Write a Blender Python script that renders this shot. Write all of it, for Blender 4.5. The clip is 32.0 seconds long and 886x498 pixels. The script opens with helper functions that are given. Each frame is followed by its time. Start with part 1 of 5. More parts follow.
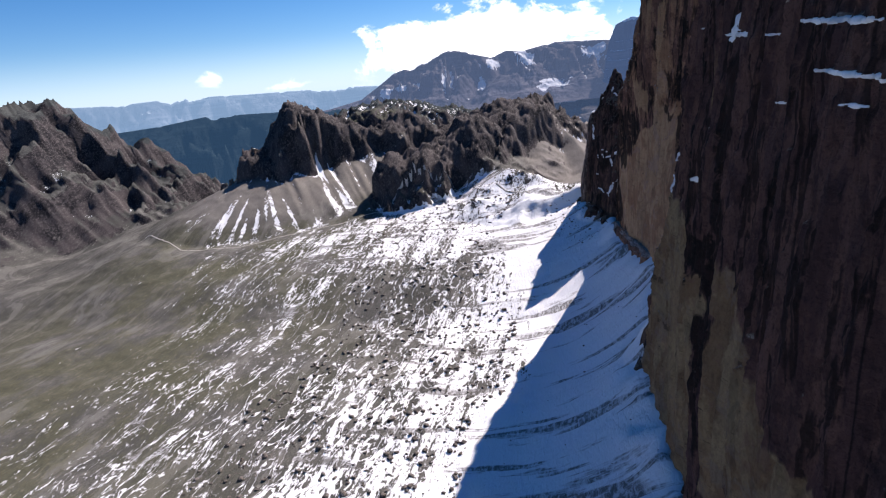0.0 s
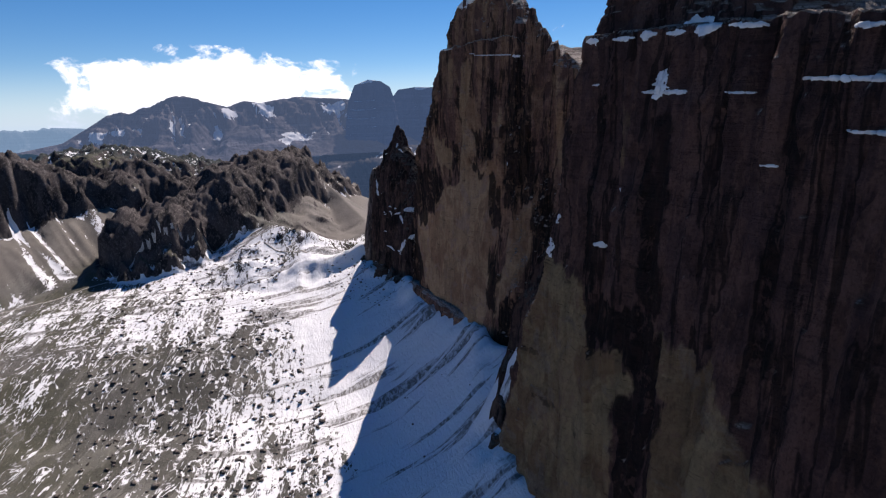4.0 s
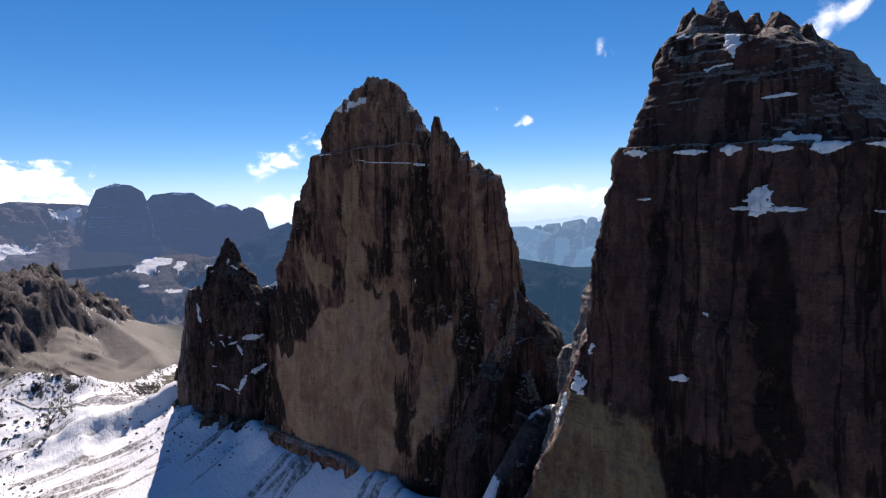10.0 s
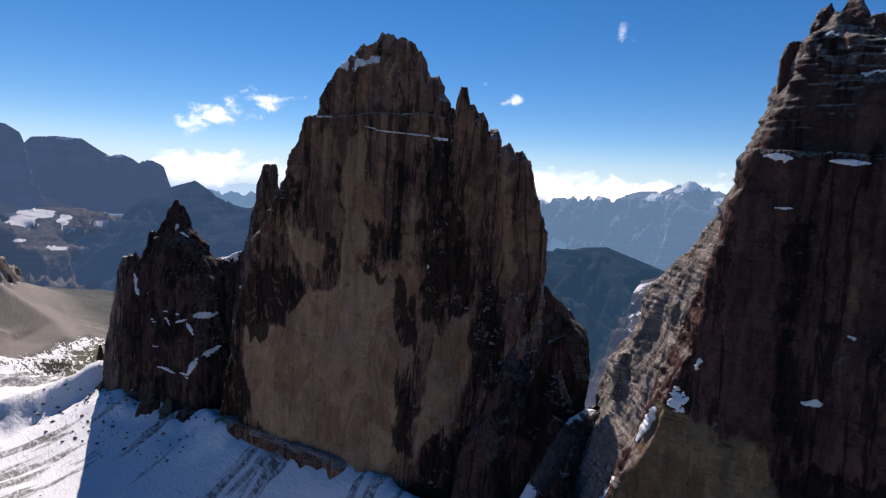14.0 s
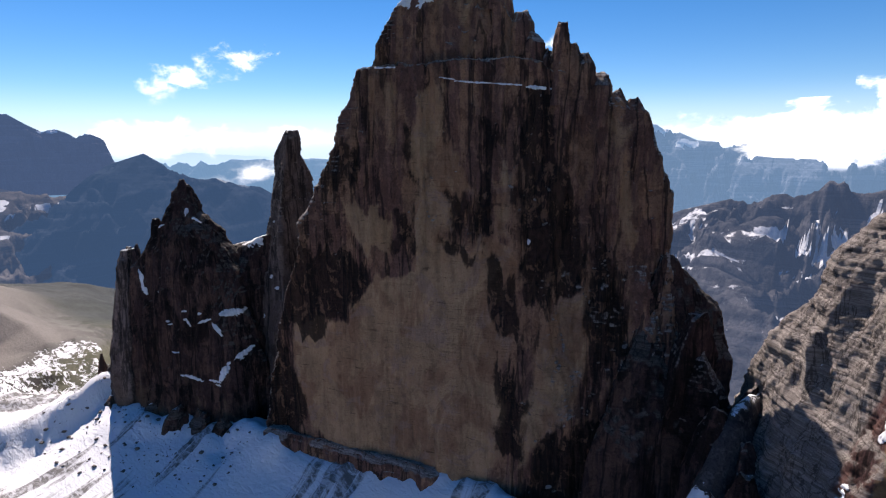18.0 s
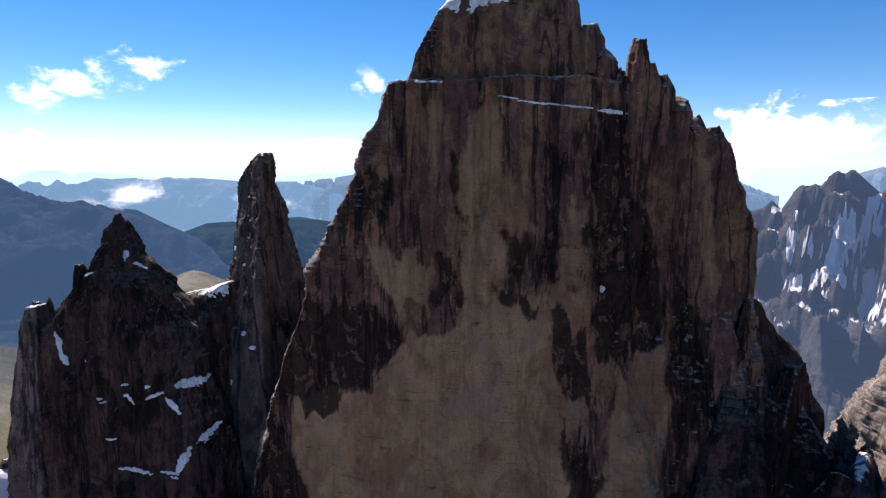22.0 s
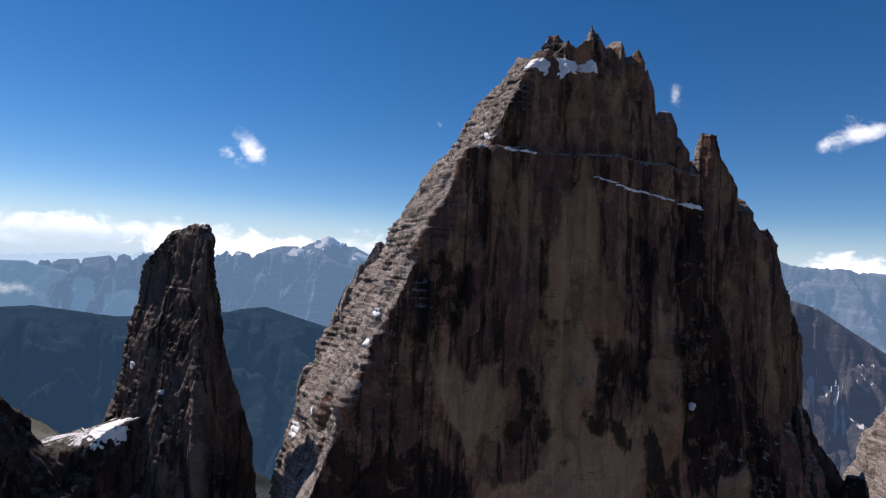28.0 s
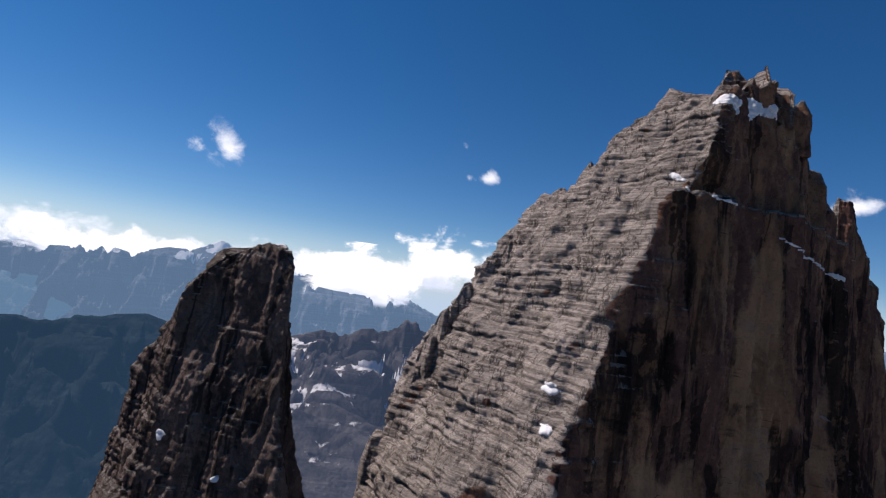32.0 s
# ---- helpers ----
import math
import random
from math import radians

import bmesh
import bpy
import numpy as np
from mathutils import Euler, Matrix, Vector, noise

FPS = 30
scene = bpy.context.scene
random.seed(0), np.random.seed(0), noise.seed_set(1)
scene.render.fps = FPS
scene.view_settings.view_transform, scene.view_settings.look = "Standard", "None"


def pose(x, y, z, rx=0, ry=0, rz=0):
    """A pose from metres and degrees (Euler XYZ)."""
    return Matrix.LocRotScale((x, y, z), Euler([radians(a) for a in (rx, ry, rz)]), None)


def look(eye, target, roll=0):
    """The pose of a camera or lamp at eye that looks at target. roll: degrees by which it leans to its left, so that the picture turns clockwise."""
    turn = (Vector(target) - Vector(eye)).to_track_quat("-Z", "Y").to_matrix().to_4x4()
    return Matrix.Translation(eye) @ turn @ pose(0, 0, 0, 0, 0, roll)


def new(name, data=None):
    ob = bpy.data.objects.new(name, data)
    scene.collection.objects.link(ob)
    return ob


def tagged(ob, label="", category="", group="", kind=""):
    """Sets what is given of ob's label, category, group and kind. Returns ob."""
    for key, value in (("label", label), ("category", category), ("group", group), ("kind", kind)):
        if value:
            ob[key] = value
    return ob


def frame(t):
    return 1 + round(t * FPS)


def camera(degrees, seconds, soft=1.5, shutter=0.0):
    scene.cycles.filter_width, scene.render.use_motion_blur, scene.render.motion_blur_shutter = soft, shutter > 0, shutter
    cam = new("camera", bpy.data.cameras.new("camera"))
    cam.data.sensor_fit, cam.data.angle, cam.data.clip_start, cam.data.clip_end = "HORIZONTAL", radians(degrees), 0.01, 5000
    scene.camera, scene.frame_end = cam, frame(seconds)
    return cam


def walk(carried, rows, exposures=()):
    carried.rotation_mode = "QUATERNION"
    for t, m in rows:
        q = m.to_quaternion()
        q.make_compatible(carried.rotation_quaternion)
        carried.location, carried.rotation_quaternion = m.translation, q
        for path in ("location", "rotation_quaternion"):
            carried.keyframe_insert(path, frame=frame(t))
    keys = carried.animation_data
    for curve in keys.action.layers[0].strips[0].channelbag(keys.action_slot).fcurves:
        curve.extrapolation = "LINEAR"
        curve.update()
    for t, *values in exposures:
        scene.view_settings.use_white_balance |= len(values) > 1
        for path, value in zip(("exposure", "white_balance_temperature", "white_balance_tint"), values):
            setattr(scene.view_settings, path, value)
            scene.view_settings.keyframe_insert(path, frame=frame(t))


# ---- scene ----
cam = camera(76.87, 32.0, soft=1.2)
rows = [
    (0.0, pose(-777.6, 86.0, 467.1, 72.62, 5.72, -74.83)),
    (0.5, pose(-766.6, 98.9, 466.6, 73.00, 4.76, -78.42)),
    (1.0, pose(-755.6, 111.3, 466.1, 73.50, 3.85, -81.92)),
    (1.5, pose(-744.7, 123.1, 465.8, 73.99, 3.25, -85.25)),
    (2.0, pose(-733.7, 134.7, 465.6, 74.40, 2.75, -88.52)),
    (2.5, pose(-722.4, 146.6, 465.0, 74.85, 2.30, -91.85)),
    (3.0, pose(-711.2, 158.0, 464.4, 75.33, 1.48, -95.18)),
    (3.5, pose(-700.7, 168.5, 464.0, 75.97, 1.28, -98.43)),
    (5.5, pose(-660.4, 211.9, 469.1, 76.52, 3.66, -107.94)),
    (6.0, pose(-647.9, 220.7, 469.6, 77.01, 4.01, -109.84)),
    (6.5, pose(-635.1, 229.0, 470.4, 77.73, 3.95, -111.75)),
    (7.0, pose(-622.1, 237.2, 471.5, 78.72, 3.76, -113.83)),
    (7.5, pose(-609.4, 245.6, 472.5, 79.72, 3.14, -115.94)),
    (8.0, pose(-597.3, 254.1, 473.3, 80.86, 2.59, -118.07)),
    (8.5, pose(-586.2, 262.6, 474.1, 81.97, 2.26, -120.13)),
    (9.0, pose(-576.0, 270.9, 474.6, 83.09, 1.90, -122.21)),
    (9.5, pose(-565.2, 278.7, 474.9, 84.04, 1.62, -124.41)),
    (10.0, pose(-552.5, 286.3, 475.2, 86.10, 1.78, -126.11)),
    (10.5, pose(-539.2, 293.3, 475.8, 87.99, 2.26, -127.87)),
    (11.0, pose(-526.2, 299.7, 476.7, 88.49, 2.21, -129.71)),
    (11.5, pose(-513.7, 305.7, 477.7, 87.81, 1.27, -131.64)),
    (12.0, pose(-501.3, 311.7, 478.6, 87.16, 0.20, -133.09)),
    (12.5, pose(-488.8, 318.1, 479.5, 86.40, -0.76, -134.07)),
    (13.0, pose(-475.7, 324.5, 480.2, 85.64, -1.63, -134.64)),
    (13.5, pose(-461.6, 330.5, 480.9, 84.65, -2.32, -135.34)),
    (14.0, pose(-446.0, 335.7, 481.5, 83.39, -2.77, -135.85)),
    (14.5, pose(-429.7, 340.2, 481.9, 82.04, -3.03, -136.31)),
    (15.0, pose(-412.9, 344.0, 482.1, 81.28, -3.13, -136.69)),
    (15.5, pose(-395.4, 347.2, 482.2, 80.96, -2.89, -137.12)),
    (17.5, pose(-325.3, 351.3, 482.8, 79.17, 0.14, -139.89)),
    (18.0, pose(-306.6, 353.2, 483.3, 79.06, 0.55, -141.24)),
    (18.5, pose(-287.5, 355.5, 483.8, 79.29, 0.60, -143.01)),
    (19.0, pose(-268.3, 357.8, 484.4, 79.80, 0.40, -144.82)),
    (19.5, pose(-249.4, 359.9, 484.9, 80.38, 0.08, -146.62)),
    (20.0, pose(-230.6, 361.1, 485.4, 80.98, -0.14, -148.49)),
    (20.5, pose(-212.4, 361.2, 486.1, 81.63, -0.39, -150.05)),
    (21.0, pose(-194.9, 359.9, 487.2, 82.07, -0.54, -151.21)),
    (21.5, pose(-178.4, 357.1, 488.6, 81.86, -0.37, -152.32)),
    (22.0, pose(-162.7, 352.7, 490.2, 80.97, -0.22, -153.38)),
    (22.5, pose(-147.4, 347.4, 491.6, 79.83, -0.07, -154.43)),
    (23.0, pose(-132.5, 341.8, 492.6, 78.73, 0.22, -155.56)),
    (23.5, pose(-117.7, 336.6, 493.1, 77.91, 0.49, -156.79)),
    (24.0, pose(-102.9, 332.2, 492.9, 77.42, 0.97, -158.10)),
    (24.5, pose(-88.2, 328.7, 492.3, 77.05, 1.90, -159.49)),
    (26.5, pose(-20.9, 326.0, 483.6, 83.20, 0.34, -168.25)),
    (27.0, pose(-4.2, 322.0, 483.5, 86.54, -0.93, -171.16)),
    (27.5, pose(12.7, 316.9, 483.7, 89.19, -2.08, -174.18)),
    (28.0, pose(30.1, 310.6, 484.1, 90.82, -3.04, -177.00)),
    (28.5, pose(47.6, 303.3, 484.6, 91.75, -4.05, -179.42)),
    (29.0, pose(64.6, 295.3, 485.1, 92.52, -4.96, 178.50)),
    (29.5, pose(80.8, 286.8, 485.7, 93.09, -5.70, 176.65)),
    (30.0, pose(95.6, 278.1, 486.6, 93.44, -6.36, 175.29)),
    (30.5, pose(109.5, 269.5, 487.6, 93.65, -6.89, 174.48)),
    (31.0, pose(123.4, 260.7, 488.1, 93.78, -7.32, 173.52)),
    (31.5, pose(137.9, 251.5, 487.9, 93.97, -7.49, 172.58)),
    (32.0, pose(153.2, 242.1, 487.5, 93.90, -7.86, 171.37)),
]
walk(cam, rows, exposures=((0.0, 0.8, 6750, 20), (2.0, 0.8, 6750, 20), (2.7, 0.5, 6750, 20), (3.5, 0.45, 7000, 20), (5.5, 0.68, 7000, 20), (7.0, 0.78, 7000, 20), (10.0, 0.72, 7000, 20), (12.0, 0.5, 7000, 20), (15.0, 0.6, 7000, 20), (18.0, 0.85, 7000, 20), (22.0, 1.05, 7000, 20), (24.5, 1.1, 7000, 20), (27.0, 0.85, 7000, 20), (28.0, 0.45, 7000, 20), (30.0, -0.2, 7000, 20), (31.2, -0.2, 7000, 20), (31.6, 0.1, 7000, 20), (32.0, 0.3, 7000, 20)))

# ---- world and sun ----
SUN_AZ, SUN_EL = 118.8, 49.5
world = bpy.data.worlds.new("sky")
scene.world = world
world.use_nodes = True
wn, wl = world.node_tree.nodes, world.node_tree.links
wn.clear()
sky = wn.new("ShaderNodeTexSky")
sky.sky_type, sky.sun_disc = "NISHITA", False
sky.sun_elevation, sky.sun_rotation = radians(SUN_EL), radians(SUN_AZ)
sky.altitude, sky.air_density, sky.dust_density, sky.ozone_density = 2800, 1.0, 0.0, 4.0
back = wn.new("ShaderNodeBackground")
back.inputs["Strength"].default_value = 0.072
outw = wn.new("ShaderNodeOutputWorld")
rich = wn.new("ShaderNodeHueSaturation")
rich.inputs["Saturation"].default_value = 1.31
wl.new(sky.outputs[0], rich.inputs["Color"])
wl.new(rich.outputs[0], back.inputs[0])
wl.new(back.outputs[0], outw.inputs[0])
sun = new("sun", bpy.data.lights.new("sun", "SUN"))
sun.data.energy, sun.data.angle, sun.data.color = 5.0, radians(0.5), (1.0, 0.95, 0.88)
sun_way = Vector((math.sin(radians(SUN_AZ)) * math.cos(radians(SUN_EL)), math.cos(radians(SUN_AZ)) * math.cos(radians(SUN_EL)), math.sin(radians(SUN_EL))))
sun.matrix_world = look(sun_way * 3000, (0, 0, 0))


# ---- numeric noise ----
def hash3(i, j, k, seed):
    h = (i.astype(np.int64) * 374761393 + j.astype(np.int64) * 668265263 + k.astype(np.int64) * 2147483647 + seed * 974634777) & 0x7FFFFFFF
    h = ((h ^ (h >> 13)) * 1274126177) & 0x7FFFFFFF
    h = ((h ^ (h >> 15)) * 668265263) & 0x7FFFFFFF
    return ((h ^ (h >> 16)) & 0xFFFF) / 65535.0


def value(x, y, z, seed=0):
    xi, yi, zi = np.floor(x), np.floor(y), np.floor(z)
    fx, fy, fz = x - xi, y - yi, z - zi
    fx, fy, fz = (f * f * f * (f * (f * 6 - 15) + 10) for f in (fx, fy, fz))
    total = 0.0
    for a in (0, 1):
        for b in (0, 1):
            for c in (0, 1):
                w = (fx if a else 1 - fx) * (fy if b else 1 - fy) * (fz if c else 1 - fz)
                total = total + w * hash3(xi + a, yi + b, zi + c, seed)
    return total


def fbm(x, y, z, octaves=4, seed=0, gain=0.5):
    x, y, z = np.broadcast_arrays(np.asarray(x, float), np.asarray(y, float), np.asarray(z, float))
    total, amp, norm = 0.0, 1.0, 0.0
    for o in range(octaves):
        f = 2.03 ** o
        total = total + amp * value(x * f + 17.3 * o, y * f + 5.1 * o, z * f + 9.7 * o, seed + o)
        norm += amp
        amp *= gain
    return total / norm


def ridged(x, y, z, octaves=4, seed=0, gain=0.5):
    x, y, z = np.broadcast_arrays(np.asarray(x, float), np.asarray(y, float), np.asarray(z, float))
    total, amp, norm = 0.0, 1.0, 0.0
    for o in range(octaves):
        f = 2.03 ** o
        total = total + amp * (1 - np.abs(2 * value(x * f + 17.3 * o, y * f + 5.1 * o, z * f + 9.7 * o, seed + o) - 1))
        norm += amp
        amp *= gain
    return total / norm


def smooth(a, b, x):
    t = np.clip((np.asarray(x, float) - a) / (b - a), 0, 1)
    return t * t * (3 - 2 * t)


# ---- mesh helpers ----
def mesh_from(name, verts, faces, material, shade=True):
    me = bpy.data.meshes.new(name)
    verts, faces = np.asarray(verts, np.float32), np.asarray(faces, np.int32)
    k = faces.shape[1]
    me.vertices.add(len(verts))
    me.vertices.foreach_set("co", verts.ravel())
    me.loops.add(faces.size)
    me.loops.foreach_set("vertex_index", faces.ravel())
    me.polygons.add(len(faces))
    me.polygons.foreach_set("loop_start", np.arange(0, faces.size, k, dtype=np.int32))
    me.polygons.foreach_set("loop_total", np.full(len(faces), k, np.int32))
    if shade:
        me.polygons.foreach_set("use_smooth", np.ones(len(faces), bool))
    me.update(calc_edges=True)
    me.materials.append(material)
    return me


def child(name, me, parent, label=""):
    ob = new(name, me)
    ob.parent = parent
    return tagged(ob, label)


def grid_faces(rows, cols, closed):
    r, c = np.meshgrid(np.arange(rows - 1), np.arange(cols if closed else cols - 1), indexing="ij")
    a = r * cols + c
    b = r * cols + (c + 1) % cols
    return np.stack([a, b, b + cols, a + cols], -1).reshape(-1, 4)


def grid_normals(P, closed):
    du = np.roll(P, -1, 1) - np.roll(P, 1, 1) if closed else np.gradient(P, axis=1)
    dv = np.gradient(P, axis=0)
    n = np.cross(du, dv)
    return n / np.maximum(np.linalg.norm(n, axis=-1, keepdims=True), 1e-6)


# ---- materials ----
def nodes_of(name):
    m = bpy.data.materials.new(name)
    m.use_nodes = True
    t = m.node_tree
    t.nodes.clear()
    out = t.nodes.new("ShaderNodeOutputMaterial")
    b = t.nodes.new("ShaderNodeBsdfPrincipled")
    t.links.new(b.outputs[0], out.inputs[0])
    return m, t, b, out


class Build:
    """Short hand for wiring nodes."""

    def __init__(self, tree):
        self.t = tree

    def place(self, sx, sy, sz, ox=0.0, oy=0.0, oz=0.0):
        g = self.t.nodes.new("ShaderNodeNewGeometry")
        m = self.t.nodes.new("ShaderNodeMapping")
        m.inputs["Scale"].default_value = (sx, sy, sz)
        m.inputs["Location"].default_value = (ox, oy, oz)
        self.t.links.new(g.outputs["Position"], m.inputs["Vector"])
        return m.outputs[0]

    def noise(self, vec, scale=1.0, detail=6.0, rough=0.55, warp=0.0):
        n = self.t.nodes.new("ShaderNodeTexNoise")
        n.inputs["Scale"].default_value, n.inputs["Detail"].default_value = scale, detail
        n.inputs["Roughness"].default_value, n.inputs["Distortion"].default_value = rough, warp
        self.t.links.new(vec, n.inputs["Vector"])
        return n.outputs["Fac"]

    def span(self, fac, a, b, lo=0.0, hi=1.0):
        n = self.t.nodes.new("ShaderNodeMapRange")
        n.interpolation_type = "SMOOTHSTEP"
        for key, v in zip(("From Min", "From Max", "To Min", "To Max"), (a, b, lo, hi)):
            n.inputs[key].default_value = v
        self.t.links.new(fac, n.inputs["Value"])
        return n.outputs[0]

    def math(self, op, a, b=0.0):
        n = self.t.nodes.new("ShaderNodeMath")
        n.operation = op
        for i, v in enumerate((a, b)):
            if isinstance(v, (int, float)):
                n.inputs[i].default_value = v
            else:
                self.t.links.new(v, n.inputs[i])
        return n.outputs[0]

    def mix(self, fac, a, b):
        n = self.t.nodes.new("ShaderNodeMix")
        n.data_type = "RGBA"
        for key, v in ((0, fac), (6, a), (7, b)):
            if isinstance(v, tuple):
                n.inputs[key].default_value = (*v, 1.0)
            elif isinstance(v, (int, float)):
                n.inputs[key].default_value = v
            else:
                self.t.links.new(v, n.inputs[key])
        return n.outputs[2]

    def axis(self, which, normal=False):
        g = self.t.nodes.new("ShaderNodeNewGeometry")
        s = self.t.nodes.new("ShaderNodeSeparateXYZ")
        self.t.links.new(g.outputs["Normal" if normal else "Position"], s.inputs[0])
        return s.outputs[which]

    def attribute(self, name):
        a = self.t.nodes.new("ShaderNodeAttribute")
        a.attribute_name = name
        return a.outputs["Fac"]

    def bump(self, height, strength, distance, b, under=None):
        n = self.t.nodes.new("ShaderNodeBump")
        n.inputs["Strength"].default_value, n.inputs["Distance"].default_value = strength, distance
        self.t.links.new(height, n.inputs["Height"])
        if under:
            self.t.links.new(under, n.inputs["Normal"])
        if b:
            self.t.links.new(n.outputs[0], b.inputs["Normal"])
        return n.outputs[0]


SNOW = (0.65, 0.67, 0.71)


def rock_material(name, grey, column, ochre_col, dark, tan_top, tan_soft, streak=1.0, snow=0.86, strata=0.3, pale=1.0, marks=False):
    """Dolomite: weathered grey pillars above, ochre breaks below, black water stains, thin beds, snow where it is flat enough to lie."""
    m, t, b, out = nodes_of(name)
    w = Build(t)
    big = w.noise(w.place(1 / 70, 1 / 70, 1 / 90), detail=5, rough=0.6, warp=0.5)
    patch = w.noise(w.place(1 / 42, 1 / 42, 1 / 60, 3.7, 1.2, 8.1), detail=8, rough=0.62, warp=0.6)
    pillar = w.noise(w.place(1 / 14, 1 / 14, 1 / 85), detail=6, rough=0.62, warp=0.8)
    mid = w.noise(w.place(1 / 20, 1 / 20, 1 / 28), detail=7, rough=0.65)
    runs = w.noise(w.place(1 / 8, 1 / 8, 1 / 30), detail=7, rough=0.66, warp=0.6)
    thin = w.noise(w.place(1 / 2.8, 1 / 2.8, 1 / 9), detail=5, rough=0.66, warp=0.5)
    grain = w.noise(w.place(1 / 1.5, 1 / 1.5, 1 / 1.5), detail=6, rough=0.72)
    beds = w.noise(w.place(1 / 40, 1 / 40, 1 / 1.5), detail=7, rough=0.76)
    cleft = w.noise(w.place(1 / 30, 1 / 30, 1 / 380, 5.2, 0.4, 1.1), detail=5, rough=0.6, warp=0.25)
    facet = w.noise(w.place(1 / 24, 1 / 24, 1 / 420, 8.8, 2.4, 0.1), detail=3, rough=0.55)
    ledge = w.noise(w.place(1 / 90, 1 / 90, 1 / 9.0), detail=4, rough=0.6)
    # the border of the ochre breaks is ragged, with tongues upwards
    sway = lambda f, k: w.math("MULTIPLY", w.math("SUBTRACT", f, 0.5), k)
    rise = w.math("ADD", w.axis(2), w.math("MULTIPLY", w.math("SUBTRACT", big, 0.5), 260.0))
    rise = w.math("ADD", rise, w.math("MULTIPLY", w.math("SUBTRACT", pillar, 0.5), 190.0))
    rise = w.math("ADD", rise, w.math("MULTIPLY", w.math("SUBTRACT", runs, 0.5), 80.0))
    ochre = w.span(rise, tan_top - tan_soft, tan_top + tan_soft, 1.0, 0.0)
    if marks:
        fresh = w.math("ADD", w.math("ADD", w.attribute("fresh"), sway(pillar, 0.3)), w.math("ADD", sway(mid, 0.7), sway(runs, 0.35)))
        ochre = w.span(fresh, 0.4, 0.62)
    base = w.mix(w.span(pillar, 0.46, 0.56), grey, column)
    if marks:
        # sunward walls take a paler lit tone, sunless walls the darker shade tone
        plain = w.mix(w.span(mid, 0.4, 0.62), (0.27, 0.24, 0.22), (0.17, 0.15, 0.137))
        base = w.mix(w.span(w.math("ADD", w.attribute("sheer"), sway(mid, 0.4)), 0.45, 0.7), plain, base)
    # darker vertical bands painted as facets turned from the sky's light
    base = w.mix(w.math("MULTIPLY", w.span(facet, 0.5, 0.54), 0.35), base, tuple(c * 0.5 for c in grey))
    base = w.mix(w.math("MULTIPLY", w.span(runs, 0.52, 0.6), 0.26), base, tuple(c * 0.45 for c in grey))
    warm = w.mix(w.span(mid, 0.34, 0.68), ochre_col, tuple(c * 0.66 for c in ochre_col))
    warm = w.mix(w.math("MULTIPLY", w.span(runs, 0.58, 0.7), 0.16), warm, column)
    warm = w.mix(w.math("MULTIPLY", w.span(big, 0.5, 0.62), 0.45), warm, tuple(c * k for c, k in zip(ochre_col, (0.8, 0.68, 0.66))))
    dash = w.noise(w.place(1 / 15, 1 / 15, 1 / 1.6, 1.1, 7.3, 2.9), detail=4, rough=0.62, warp=0.3)
    warm = w.mix(w.math("MULTIPLY", w.span(dash, 0.63, 0.69), 0.75), warm, tuple(c * 0.2 for c in ochre_col))
    warm = w.mix(w.math("MULTIPLY", w.span(patch, 0.5, 0.58), 0.68), warm, tuple(c * k for c, k in zip(ochre_col, (0.52, 0.42, 0.42))))
    lilac = w.noise(w.place(1 / 26, 1 / 26, 1 / 22, 9.4, 3.3, 5.8), detail=6, rough=0.65, warp=0.7)
    warm = w.mix(w.math("MULTIPLY", w.span(lilac, 0.53, 0.62), 0.6), warm, tuple(c * k for c, k in zip(ochre_col, (0.68, 0.72, 0.98))))
    col = w.mix(ochre, base, warm)
    # black stains: broad ragged patches and narrow runs, deepened to darken walls in shade
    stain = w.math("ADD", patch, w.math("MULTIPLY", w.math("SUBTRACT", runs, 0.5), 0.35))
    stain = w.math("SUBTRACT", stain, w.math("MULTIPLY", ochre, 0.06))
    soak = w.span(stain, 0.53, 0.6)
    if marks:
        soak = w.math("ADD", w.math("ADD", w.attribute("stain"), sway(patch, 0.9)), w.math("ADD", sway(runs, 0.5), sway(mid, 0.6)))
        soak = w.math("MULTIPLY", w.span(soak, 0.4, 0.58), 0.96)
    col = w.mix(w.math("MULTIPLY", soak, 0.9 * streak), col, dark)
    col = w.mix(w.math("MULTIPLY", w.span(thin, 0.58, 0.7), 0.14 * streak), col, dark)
    col = w.mix(w.math("MULTIPLY", w.span(thin, 0.42, 0.3), 0.06), col, tuple(min(1.0, c * 1.5) for c in column))
    col = w.mix(w.math("MULTIPLY", w.math("MULTIPLY", w.span(beds, 0.58, 0.68), w.span(mid, 0.45, 0.6)), strata), col, dark)
    # dark bars painted for the shade under small roofs
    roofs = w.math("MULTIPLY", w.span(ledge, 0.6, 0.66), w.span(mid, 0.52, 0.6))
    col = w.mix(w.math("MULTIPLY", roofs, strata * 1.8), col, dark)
    bare = w.math("SUBTRACT", 1.0, w.math("MULTIPLY", ochre, 0.6))
    col = w.mix(w.math("MULTIPLY", w.math("MULTIPLY", w.span(grain, 0.5, 0.64), 0.5), bare), col, tuple(c * 0.4 for c in grey))
    blotch = w.noise(w.place(1 / 9, 1 / 9, 1 / 12, 2.2, 6.1, 3.3), detail=7, rough=0.68, warp=0.5)
    col = w.mix(w.math("MULTIPLY", w.math("MULTIPLY", w.span(blotch, 0.52, 0.6), 0.5), bare), col, tuple(c * 0.42 for c in grey))
    col = w.mix(w.math("MULTIPLY", w.span(blotch, 0.45, 0.39), 0.34), col, tuple(min(1.0, c * 1.25) for c in column))
    # shade of the clefts and chimneys between the pillars, drawn as dark lines
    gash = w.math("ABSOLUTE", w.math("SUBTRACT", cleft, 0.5))
